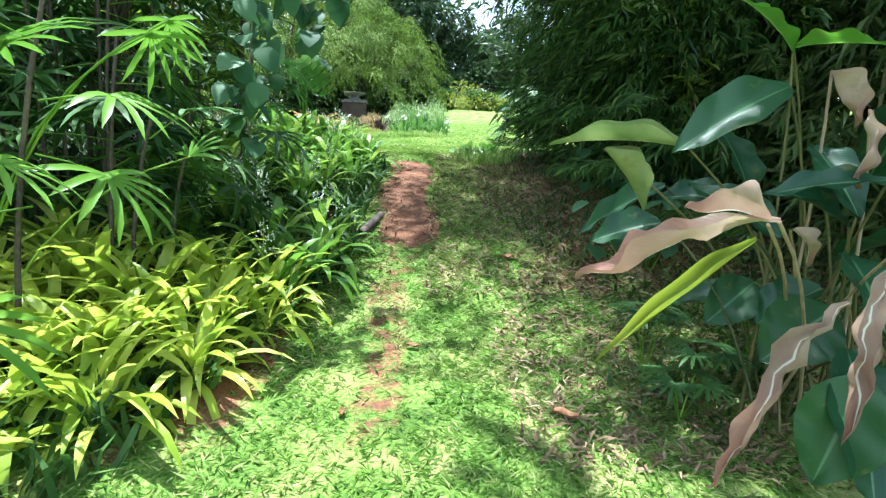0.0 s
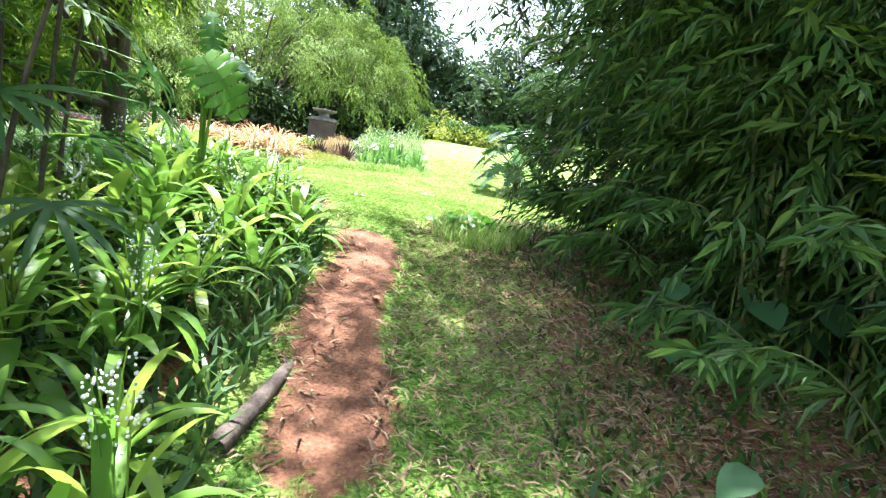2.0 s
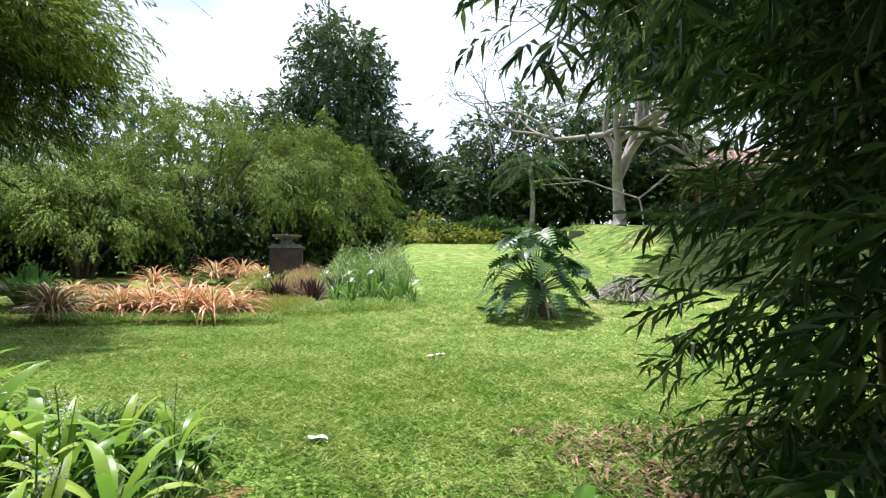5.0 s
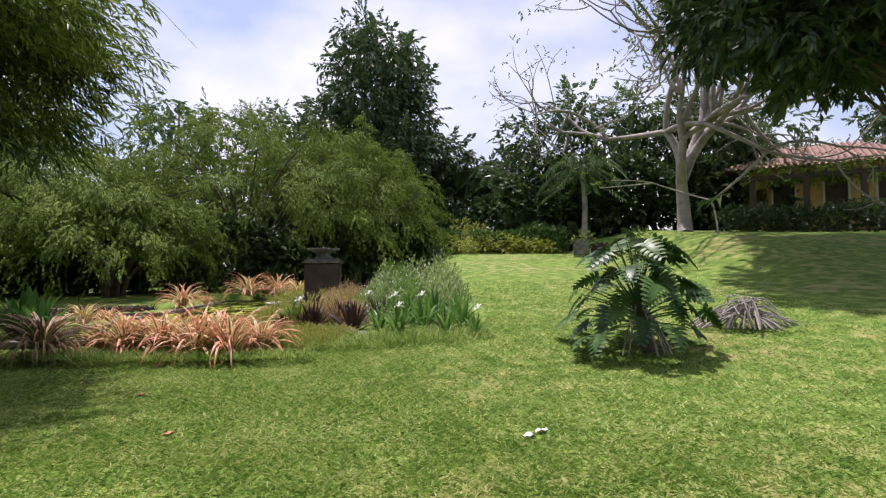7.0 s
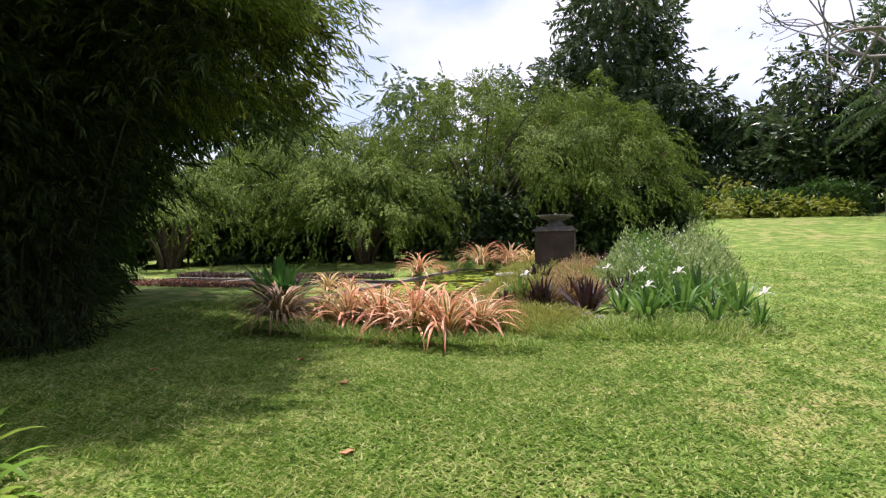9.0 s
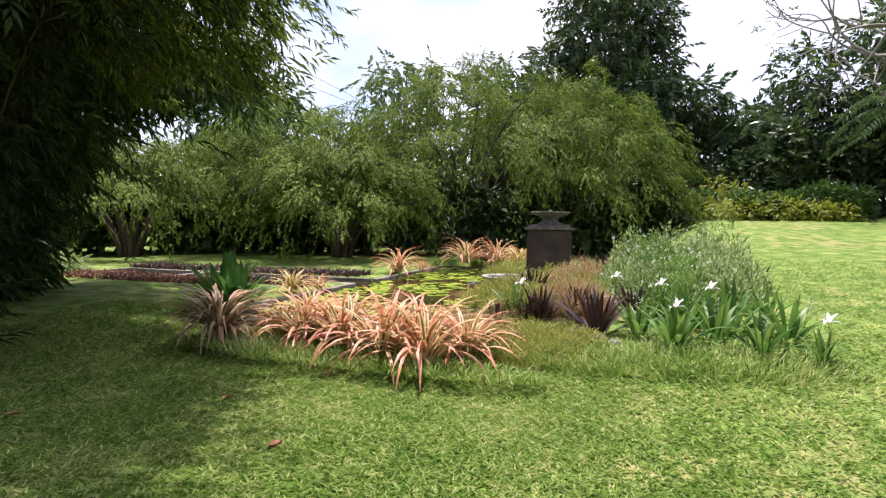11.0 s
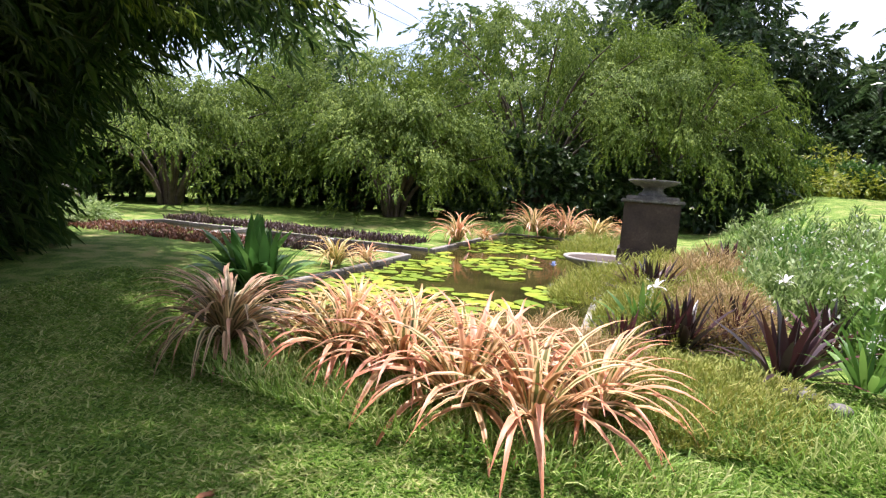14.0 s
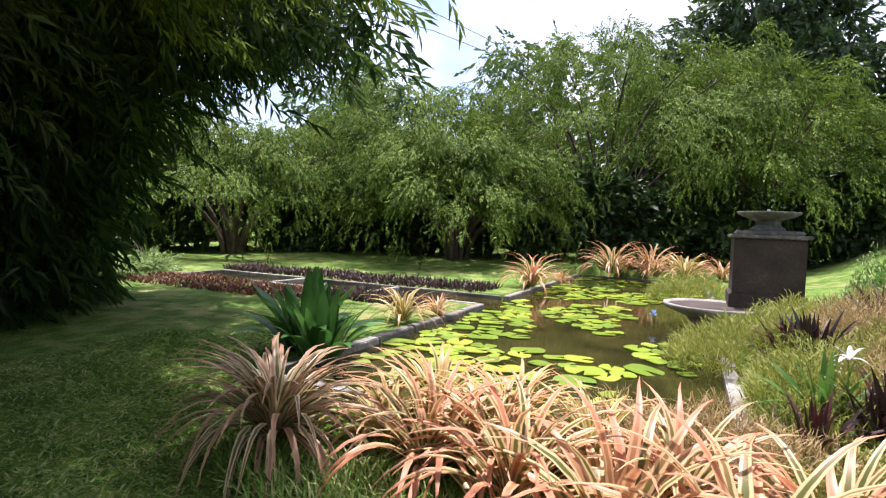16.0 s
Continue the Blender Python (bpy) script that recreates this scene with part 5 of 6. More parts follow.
def hanging_twig(points, rng, fans):
    """A thin bamboo twig that arches over the path, with fans of drooping leaves at its nodes."""
    p = np.array(points)
    ob = thing("bamboo_twig", *points[0][:2], "thin arching bamboo twig with drooping leaf fans over the path", "bamboo", "twigs arching over the path", z=points[0][2])
    pts = bezier(p[0] - p[0], p[1] - p[0], p[2] - p[0], 14)
    V, F = tube(pts, np.linspace(0.007, 0.002, 14), 5)
    piece("stem", mesh_data("stem", V, F, CULM), ob)
    chunks = []
    for k in range(fans):
        q = pts[min(13, 4 + int(10 * k / fans))] + rng.normal(0, 0.05, 3)
        a = rng.uniform(0, 2 * math.pi)
        D = np.array([(math.cos(a), math.sin(a), rng.uniform(-1.2, -0.2))])
        chunks.append(scatter(spray(rng, 5, 0.16, 0.022, 0.05, fan=1.6), q[None], frames(D, rng, wild=0.2) * rng.uniform(0.75, 1.1)))
    V, F = join(chunks)
    piece("foliage", mesh_data("foliage", V, F, SHADEBAM, flat=True), ob, label="fans of narrow drooping leaves")


for twig in (((2.1, 7.3, 3.6), (0.6, 7.5, 4.6), (-0.95, 7.65, 3.75)), ((2.2, 7.5, 3.4), (0.3, 7.7, 4.5), (-1.25, 7.6, 3.45)), ((1.9, 7.2, 3.4), (0.9, 7.5, 4.3), (-0.05, 7.75, 3.7)), ((1.9, 7.6, 3.2), (1.0, 7.8, 4.0), (0.15, 8.0, 3.35)),
             ((1.7, 7.0, 3.0), (0.9, 7.3, 3.7), (0.2, 7.5, 3.1)), ((1.8, 7.4, 3.3), (1.1, 7.6, 4.2), (0.5, 8.0, 3.5)), ((1.7, 7.8, 2.6), (1.2, 7.9, 3.1), (0.75, 7.9, 2.6)), ((1.7, 7.5, 2.0), (1.2, 7.7, 2.3), (0.75, 7.6, 1.85)),
             ((1.8, 8.0, 2.1), (1.3, 8.2, 2.5), (0.85, 8.3, 2.05)), ((1.7, 7.2, 2.5), (1.2, 7.3, 2.9), (0.8, 7.35, 2.45))):
    hanging_twig(twig, rl, 12)
BRIGHT_HEART = [heart(z, BRIGHTBIG) for z in (0.10, 0.13)]
for x, y in ((0.36, 7.9), (0.52, 8.1), (0.62, 7.75)):
    ob = thing("bright_leaved_weed", x, y, "low bright green weed beside the path", "plant", "weeds beside the path")
    for k in range(9):
        px, py, pz = rl.normal(0, 0.10), rl.normal(0, 0.08), rl.uniform(0.05, 0.2)
        piece("leaf", BRIGHT_HEART[k % 2], ob, pose(px, py, pz, -25 + rl.normal(0, 15), rl.normal(0, 15), 180 + rl.normal(0, 50)))
        V, F = tube([(px * 0.3, py * 0.3, -0.02), (px * 0.7, py * 0.7, pz * 0.6), (px, py, pz)], [0.003, 0.003, 0.002], 4)
        piece("leaf_stalk", mesh_data("leaf_stalk", V, F, LILY), ob)

# ---- pond planting ----
rp = np.random.default_rng(14)
BROM_LEAVES = leaf_set("leaf", BROM, rp, 7, 0.76, 0.054, (80, 42), (92, 128), fold=0.35, segs=8, point=0.2)
BROMY_LEAVES = leaf_set("leaf", BROMY, rp, 7, 0.70, 0.048, (80, 42), (92, 128), fold=0.35, segs=8, point=0.2)
BROMD_LEAVES = leaf_set("leaf", BROMD, rp, 7, 0.82, 0.050, (84, 30), (95, 140), fold=0.35, segs=8, point=0.2)


def bromeliad(leaves, n, label, scale=1.0, low=0.0):
    ob = thing("bromeliad", 0, 0, label, "plant", "banded bromeliads round the pond", z=0)
    rosette(ob, leaves, n, rp, 0.06, low=low)
    return ob


protos = {"p": bromeliad(BROM_LEAVES, 50, "pink-banded bromeliad with arching strap leaves"), "y": bromeliad(BROMY_LEAVES, 46, "yellow-banded bromeliad with arching strap leaves"),
          "d": bromeliad(BROMD_LEAVES, 130, "tall dull brown-banded bromeliad clump on the lawn", low=0.1)}
places = (("d", -6.02, 15.66, 0.96), ("p", -5.05, 15.95, 1.0), ("p", -4.45, 15.85, 1.05), ("p", -3.92, 15.72, 1.1), ("p", -3.42, 15.68, 1.15), ("p", -3.12, 16.1, 0.95), ("p", -3.75, 16.2, 0.9),
          ("y", -5.45, 16.65, 0.95), ("y", -4.8, 16.55, 0.95), ("y", -4.25, 16.5, 0.9), ("y", -5.0, 16.3, 0.85), ("p", -4.7, 16.1, 0.85), ("y", -5.45, 16.1, 0.9),
          ("y", -7.75, 19.3, 0.95), ("p", -7.7, 20.1, 0.55), ("p", -8.3, 24.9, 1.25), ("p", -7.9, 25.6, 0.6), ("p", -7.55, 28.6, 1.5), ("p", -6.7, 29.2, 1.4), ("p", -6.4, 28.6, 0.95), ("y", -5.7, 28.6, 1.45), ("p", -4.9, 29.2, 0.95), ("y", -5.9, 29.8, 1.0))
used = set()
for key, x, y, s in places:
    m = pose(x, y, float(land(x, y)) + 0.02, rp.uniform(-5, 5), rp.uniform(-5, 5), rp.uniform(0, 360))
    if key in used:
        o = copy_thing(protos[key], m)
    else:
        o = protos[key]
        o.matrix_basis = m
        used.add(key)
    o.scale = (s,) * 3

CRIN_LEAVES = leaf_set("leaf", CRINUM, rp, 5, 0.60, 0.11, (88, 55), (12, 75), fold=0.2, segs=7, point=0.6)
for x, y, s in ((-7.5, 17.35, 1.25), (-7.15, 17.2, 1.05), (-8.0, 29.6, 1.0), (-7.4, 30.2, 0.9)):
    ob = thing("crinum_lily", x, y, "dark green crinum with broad upright leaves", "plant", "broad green lilies", turn=rp.uniform(0, 360))
    ob.scale = (s,) * 3
    rosette(ob, CRIN_LEAVES, 28, rp, 0.14)

CORD_LEAVES = leaf_set("leaf", PURPLE, rp, 5, 0.42, 0.050, (88, 34), (15, 55), fold=0.3, segs=5, point=0.35)
for x, y, s in ((-3.35, 19.46, 1.10), (-2.60, 21.43, 1.20), (-3.17, 17.34, 0.95), (-2.85, 17.71, 1.00), (-1.98, 17.35, 1.4), (-2.72, 17.75, 1.3), (-3.15, 19.35, 1.3), (-2.4, 21.5, 1.5), (-2.35, 18.35, 1.1), (-1.6, 18.3, 1.2), (-2.35, 18.1, 0.9), (-2.7, 17.85, 0.8), (-2.9, 23.0, 0.8), (-1.2, 19.4, 0.9), (-3.0, 19.6, 0.8), (-1.5, 20.6, 0.8)):
    s *= 0.95
    ob = thing("cordyline", x, y, "dark purple upright strap-leaved cordyline", "plant", "purple cordylines in the bed", turn=rp.uniform(0, 360))
    ob.scale = (s,) * 3
    rosette(ob, CORD_LEAVES, 32, rp, 0.08)

GLOSS_LEAVES = leaf_set("leaf", BEDLILY, rp, 5, 0.50, 0.052, (86, 42), (25, 85), fold=0.25, segs=6, point=0.5)
for x, y, s in ((-1.15, 16.75, 1.0), (-0.75, 17.0, 1.0), (-1.5, 17.2, 0.9), (-0.4, 16.6, 0.8), (-0.55, 17.6, 1.1), (-1.0, 17.7, 1.0), (-0.1, 17.1, 0.9), (-3.1, 17.85, 1.0), (0.05, 16.5, 0.6), (-0.2, 17.8, 0.9), (-1.35, 18.2, 0.9), (-0.8, 18.4, 0.9)):
    s *= 1.0
    ob = thing("spider_lily", x, y, "glossy green spider lily with arching leaves", "plant", "green lilies at the bed end", turn=rp.uniform(0, 360))
    ob.scale = (s,) * 3
    rosette(ob, GLOSS_LEAVES, 24, rp, 0.09)
    if rp.uniform() < 0.6:
        flower_spike(ob, rp, 0.45)


PETALS = leaf_set("petal", WHITE, rp, 2, 0.13, 0.035, (60, 20), (60, 80), segs=4)
for x, y, z in ((-1.15, 16.7, 0.42), (0.1, 16.55, 0.35), (-0.8, 17.3, 0.5), (-1.9, 18.9, 0.5), (-1.3, 17.9, 0.5), (-3.0, 17.8, 0.5)):
    ob = thing("white_flower", x, y, "white spidery lily flower on a thin stalk", "flower", "white lily flowers")
    V, F = tube([(0, 0, -0.02), (0.01, 0, z * 0.5), (0, 0.01, z)], [0.006, 0.005, 0.004], 5)
    piece("stalk", mesh_data("stalk", V, F, LILY), ob)
    for k in range(7):
        piece("petal", PETALS[k % 2], ob, pose(0, 0.01, z, 0, 0, k * 51.4))


def tufts(name, label, test, box, n, length, width, mat, category, lift=(0.6, 3.0), mound=0.0):
    return undergrowth(name, label, test, box, n, length, width, mat, rp, lift, "stuff", category)


def mound(name, label, cx, cy, rx, ry, tall, n, length, width, mat, category):
    """A soft cushion of fine blades."""
    x, y = rp.uniform(cx - rx, cx + rx, n), rp.uniform(cy - ry, cy + ry, n)
    q = ((x - cx) / rx) ** 2 + ((y - cy) / ry) ** 2
    x, y, q = x[q < 1], y[q < 1], q[q < 1]
    n = len(x)
    z = land(x, y) + tall * np.sqrt(1 - q) * rp.uniform(0.15, 1.0, n) * (1 + 0.3 * np.sin(x * 9) * np.sin(y * 8))
    z = np.maximum(z, WATER_Z)
    a = rp.uniform(0, 2 * math.pi, n)
    D = np.stack([np.cos(a) + (x - cx) / rx, np.sin(a) + (y - cy) / ry, rp.uniform(0.0, 1.6, n)], -1)
    s = rp.uniform(0.6, 1.3, n)
    V, F = scatter(BLADE, np.stack([x, y, z - 0.03], -1), frames(D, rp, wild=0.4) * np.stack([s * width, s * length, s * length], -1)[:, None, :])
    return tagged(new(name, mesh_data(name, V, F, mat, flat=True)), label, category, kind="stuff")


mound("fine_grass_mound", "soft yellow-green cushion of fine grass by the pond", -3.75, 20.0, 0.75, 1.1, 0.42, 6000, 0.13, 0.010, MOSSY, "grass")
mound("fine_grass_mound", "soft green cushion of fine grass beside the bowl", -3.25, 21.6, 0.65, 0.9, 0.36, 5000, 0.13, 0.010, MOSSY, "grass")
mound("fine_grass_mound", "soft green cushion of fine grass over the kerb", -3.1, 18.4, 0.5, 1.3, 0.34, 6500, 0.12, 0.010, MOSSY, "grass")
mound("fine_grass_mound", "yellowing cushion of fine grass at the bed end", -2.6, 16.6, 0.85, 0.75, 0.24, 9000, 0.075, 0.009, MOSSY, "grass")
mound("fine_grass_mound", "yellow-green cushion of grass across the pond", -5.2, 26.0, 0.8, 1.4, 0.40, 3500, 0.15, 0.010, MOSSY, "grass")
mound("straw_grass_mound", "straw-coloured cushion of dry grass", -2.65, 20.6, 0.6, 0.9, 0.5, 5000, 0.13, 0.008, STRAW, "grass")
mound("straw_grass_mound", "straw-coloured cushion of dry grass by the purple plants", -2.45, 18.6, 0.6, 0.9, 0.42, 6500, 0.12, 0.008, STRAW, "grass")
mound("straw_grass_mound", "straw-coloured grass at the pond corner", -3.7, 16.95, 0.9, 0.4, 0.30, 4500, 0.12, 0.008, STRAW, "grass")
mound("straw_grass_mound", "dry tawny grass under the lilies", -1.9, 22.2, 0.8, 1.4, 0.45, 4500, 0.14, 0.009, STRAW, "grass")
mound("fine_grass_mound", "olive cushion of fine grass between purple plants", -2.5, 19.5, 0.6, 0.8, 0.34, 4000, 0.12, 0.010, MOSSY, "grass")
mound("fine_grass_mound", "olive cushion of fine grass behind the purple plants", -2.6, 22.0, 0.6, 0.8, 0.4, 4000, 0.12, 0.010, MOSSY, "grass")
for k in range(22):
    fx, fy = -1.25 + rp.uniform(-0.95, 0.95), 18.6 + 0.29 * k + rp.uniform(-0.3, 0.3)
    mound("flower_bed", "leafy pale green flowering plants in the long bed", fx, fy, rp.uniform(0.4, 0.65), rp.uniform(0.4, 0.7), rp.uniform(0.38, 0.8) + 0.3 * (k > 9), 1700, 0.11, 0.024, MEADOW if k % 4 else BEDLILY, "flowers")
mound("white_flowers", "small white flowers over the green bed", -1.2, 20.8, 1.3, 3.4, 0.95, 700, 0.04, 0.022, WHITE, "flowers")
mound("long_grass", "longer lawn grass along the bed foot", -1.3, 16.25, 1.6, 0.45, 0.08, 6000, 0.13, 0.010, LAWN, "grass")
mound("long_grass", "longer lawn grass below the bromeliads", -4.2, 15.4, 2.0, 0.4, 0.05, 5000, 0.12, 0.010, LAWN, "grass")


def rock(x, y, s, label):
    ob = thing("rock", x, y, label, "rock")
    bm = bmesh.new()
    bmesh.ops.create_icosphere(bm, subdivisions=3, radius=s, matrix=Matrix.Diagonal((1.2, 0.9, 0.75, 1)))
    for v in bm.verts:
        v.co *= 1 + 0.35 * noise.noise(v.co * 5 + Vector((x, y, 0)))
    part("stone", bm, CAPSTONE, ob, at=pose(0, 0, s * 0.45))


rock(-1.93, 16.9, 0.09, "rough pale rock at the foot of the bed")
rock(-1.72, 16.75, 0.065, "small reddish rock at the bed edge")

# red and maroon beds beside the channel
def bed_test(u0, u1, v0, v1):
    def inside(x, y):
        u, v = pond_uv(x, y)
        return (u > u0) & (u < u1) & (v > v0) & (v < v1)
    return inside


undergrowth("red_bedding", "low brick-red bedding plants along the channel", bed_test(6.2, 11.2, 3.6, CH_V0 - 0.1), (-16.5, -8.5, 17, 27), 30000, 0.10, 0.035, REDBED, rp, (0.3, 1.6), "stuff", "bedding plants")
undergrowth("maroon_bedding", "low dark maroon bedding plants behind the channel", bed_test(4.2, 11.2, CH_V1 + 0.1, 7.9), (-16.5, -7, 20, 29), 30000, 0.16, 0.035, MAROON, rp, (0.5, 2.5), "stuff", "bedding plants")
undergrowth("maroon_bedding", "dark maroon bedding plants before the channel", bed_test(4.3, 6.2, 4.1, CH_V0 - 0.1), (-11, -7, 18, 26), 14000, 0.16, 0.035, MAROON, rp, (0.5, 2.5), "stuff", "bedding plants")


def pad_mesh(r):
    n = 14
    a = np.linspace(radians(12), radians(348), n)
    ring_v = [(r * math.cos(t) * (1 + 0.04 * math.sin(t * 5)), r * math.sin(t), 0.006 + 0.006 * math.sin(t * 3)) for t in a]
    V = [(0, 0, 0.004)] + ring_v + [(x * 0.97, y * 0.97, -0.004) for x, y, z in ring_v]
    F = [(0, k + 1, k + 2, k + 2) for k in range(n - 1)] + [(k + 2, k + 1, k + 1 + n, k + 2 + n) for k in range(n - 1)]
    me = bpy.data.meshes.new("lily_pad")
    me.from_pydata(V, [], [f if f[2] != f[3] else f[:3] for f in F])
    me.materials.append(PAD)
    return me


PADS = [pad_mesh(r) for r in (0.10, 0.13, 0.16, 0.20)]


def pads():
    made, tries = [], 0
    while len(made) < 285 and tries < 9000:
        tries += 1
        u, v = rp.uniform(0.25, POND_W - 0.2), rp.beta(1.2, 1.6) * (POND_L - 0.6) + 0.7
        if noise.noise(Vector((u * 0.8, v * 0.5, 3.0))) < -0.12 or (u < 1.3 and 3.8 < v < 8) or (u < 0.9 and v < 2.2):
            continue
        k = int(rp.integers(4))
        r = (0.10, 0.13, 0.16, 0.20)[k]
        if all((u - a) ** 2 + (v - b) ** 2 > (0.72 * (r + c)) ** 2 for a, b, c in made):
            made.append((u, v, r))
            x, y = pond_xy(u, v)
            ob = piece("lily_pad", PADS[k], None, pose(x, y, WATER_Z + 0.004 + 0.006 * rp.uniform(), rp.uniform(-3, 3), rp.uniform(-3, 3), rp.uniform(0, 360)))
            tagged(ob, "yellow-green water lily pad floating on the pond", "lily pad", "lily pads on the pond")


pads()


def garden_arch(x, y, turn):
    """A slender metal hoop with a low hedge plant at each foot."""
    ob = thing("garden_arch", x, y, "thin pale metal garden arch at the far end of the lawn", "arch", turn=turn)
    ob.scale = (0.6, 0.6, 0.6)
    for dy in (-0.2, 0.2):
        a = np.linspace(0, math.pi, 15)
        pts = [(-0.65, dy, -0.05), *((-0.65 * math.cos(t), dy, 0.75 + 0.55 * math.sin(t)) for t in a), (0.65, dy, -0.05)]
        piece("hoop", mesh_data("hoop", *tube(pts, np.full(17, 0.022), 6), GREYBARK), ob)
    for sx, z in ((-0.65, 0.35), (-0.65, 0.75), (0.65, 0.35), (0.65, 0.75), (0, 1.30)):
        piece("rung", mesh_data("rung", *tube([(sx, -0.2, z), (sx, 0, z), (sx, 0.2, z)], np.full(3, 0.014), 5), GREYBARK), ob)


garden_arch(-16.0, 19.8, 50)
for bx, by, bw in ((-15.5, 20.1, 0.4), (-16.2, 20.7, 0.5), (-15.0, 19.3, 0.3)):
    ob = thing("low_bush", bx, by, "low bright green bush beside the far bed", "shrub", "low bushes beside the far bed")
    P, d = crown_points(rp, [(bw * math.cos(k * 2.4) * 0.6, bw * math.sin(k * 2.4) * 0.6, 0.12 + 0.04 * (k % 3), 0.24) for k in range(6)], 150)
    piece("foliage", mesh_data("foliage", *scatter(spray(rp, 6, 0.10, 0.05, 0.16), P, frames(d + rp.normal(0, 0.4, d.shape), rp)), MEADOW, flat=True), ob)
bl = thing("water_lily_flower", -5.07, 22.0, "pale blue water lily flower above the pads", "flower", z=WATER_Z)
piece("stalk", mesh_data("stalk", *tube([(0, 0, -0.05), (0.01, 0, 0.07), (0, 0, 0.15)], [0.006, 0.006, 0.005], 5), LILY), bl)
BLUEPETALS = leaf_set("petal", BLUE, rp, 2, 0.09, 0.030, (75, 35), (20, 30), segs=4)
for k in range(12):
    piece("petal", BLUEPETALS[k % 2], bl, pose(0, 0, 0.15, 0, 0, k * 30))


# ---- lawn things ----
PHIL = [split_leaf(0.38, 0.42, 7, GLOSSY, 0.26), split_leaf(0.32, 0.36, 6, GLOSSY, 0.26)]
ph = thing("split_leaf_shrub", 2.2, 15.4, "large split-leaved shrub with bare trunk and aerial roots on the lawn", "shrub")
V, F = tube([(0.12, -0.05, -0.1), (0.08, 0, 0.35), (0, 0, 0.68)], [0.10, 0.085, 0.075], 9)
piece("trunk", mesh_data("trunk", V, F, BARK), ph)
for k in range(62):
    a, e = k * 137.5 + rp.uniform(-15, 15), radians(80 - 1.3 * k + rp.uniform(-8, 8))
    q = rp.uniform(0.62, 0.98)
    d = np.array((-math.sin(radians(a)) * math.cos(e), math.cos(radians(a)) * math.cos(e), math.sin(e)))
    foot = np.array((0, 0, 0.70 - 0.006 * k))
    tip = foot + d * q + np.array((0, 0, -0.06 * math.cos(e)))
    tip[2] = max(tip[2], 0.22)
    V, F = tube(bezier(foot, foot + d * q * 0.5 + np.array((0, 0, 0.06)), tip, 7), np.linspace(0.012, 0.007, 7), 6)
    piece("leaf_stalk", mesh_data("leaf_stalk", V, F, PALM), ph)
    piece("leaf", PHIL[k % 2], ph, Matrix.Translation(tip) @ pose(0, 0, 0, 0, 0, a) @ pose(0, 0, 0, math.degrees(e) * 0.4 - rp.uniform(15, 60), rp.uniform(-35, 35), 0))
for k in range(20):
    a = rp.uniform(-2.4, 0.6)
    V, F = tube(bezier((0.03 * math.cos(a), 0.03 * math.sin(a), 0.66), (0.22 * math.cos(a), 0.2 * math.sin(a), 0.5), (0.42 * math.cos(a), 0.35 * math.sin(a), -0.02), 7), np.full(7, 0.012), 5)
    piece("aerial_root", mesh_data("aerial_root", V, F, GREYBARK), ph)

bp = thing("brush_pile", 4.35, 16.6, "low heap of cut grey branches on the lawn", "brush pile")
for k in range(46):
    a, r = rp.uniform(0, 2 * math.pi), rp.uniform(0.3, 1.0)
    p0 = np.array((math.cos(a) * r, math.sin(a) * r * 0.6, 0.02))
    p2 = np.array((-math.cos(a + rp.normal(0, 0.6)) * r, -math.sin(a) * r * 0.6, rp.uniform(0.02, 0.25)))
    V, F = tube(bezier(p0, np.array((rp.normal(0, 0.2), rp.normal(0, 0.15), rp.uniform(0.3, 0.95))), p2, 8), np.linspace(0.016, 0.005, 8), 5)
    piece("branch", mesh_data("branch", V, F, GREYBARK), bp)


BROWNLEAF = foliage("fallen_leaf_brown", (0.14, 0.05, 0.02), (0.34, 0.14, 0.06), (0.5, 0.26, 0.12), 0.7, 0.1, 20.0, by_object=True)


def curled_scrap(x, y, s, mat, label, name, cat):
    t = np.linspace(-1, 1, 7)
    V = [(u * s * 0.5 * (1 - 0.5 * v * v), v * s, 0.012 + 0.35 * s * u * u * 0.5 + 0.1 * s * math.sin(v * 4)) for v in t for u in (-1, -0.5, 0, 0.5, 1)]
    W = [(a, b, c - 0.006) for a, b, c in V]
    F = grid_faces(5, 7)
    ob = new(name, mesh_data(name, np.array(V + W), np.concatenate([F, F[:, ::-1] + len(V)]), mat))
    ob.matrix_basis = pose(x, y, float(land(x, y)) + 0.012, 0, 0, rp.uniform(0, 360))
    tagged(ob, label, cat, "scraps on the lawn")


for x, y, s in ((0.14, 12.07, 0.06), (0.26, 12.2, 0.055), (-0.7, 9.2, 0.06), (8, 22, 0.1), (9, 24, 0.1), (7, 24.5, 0.1), (10, 26, 0.12), (6.5, 27, 0.1)):
    curled_scrap(x, y, s, PAPER, "pale curled scrap lying on the lawn", "pale_scrap", "litter")
for x, y, s in ((-0.12, 2.95, 0.05), (0.62, 2.35, 0.08), (-0.4, 2.3, 0.04), (-3.55, 13.6, 0.07), (-2.6, 12.2, 0.06), (-0.2, 6.0, 0.06), (0.55, 4.2, 0.07), (-4.5, 14.2, 0.06), (-5.5, 13.2, 0.06)):
    curled_scrap(x, y, s * 0.75, BROWNLEAF, "fallen brown leaf lying on the grass", "fallen_leaf", "leaf")
# root across the path edge
ro = thing("tree_root", -0.55, 4.9, "worn grey root along the path edge", "root")
V, F = tube(bezier((-0.1, -0.4, -0.06), (0.05, 0.1, 0.09), (0.0, 0.5, 0.0), 9), np.linspace(0.045, 0.025, 9), 7)
piece("wood", mesh_data("wood", V, F, BARK), ro)


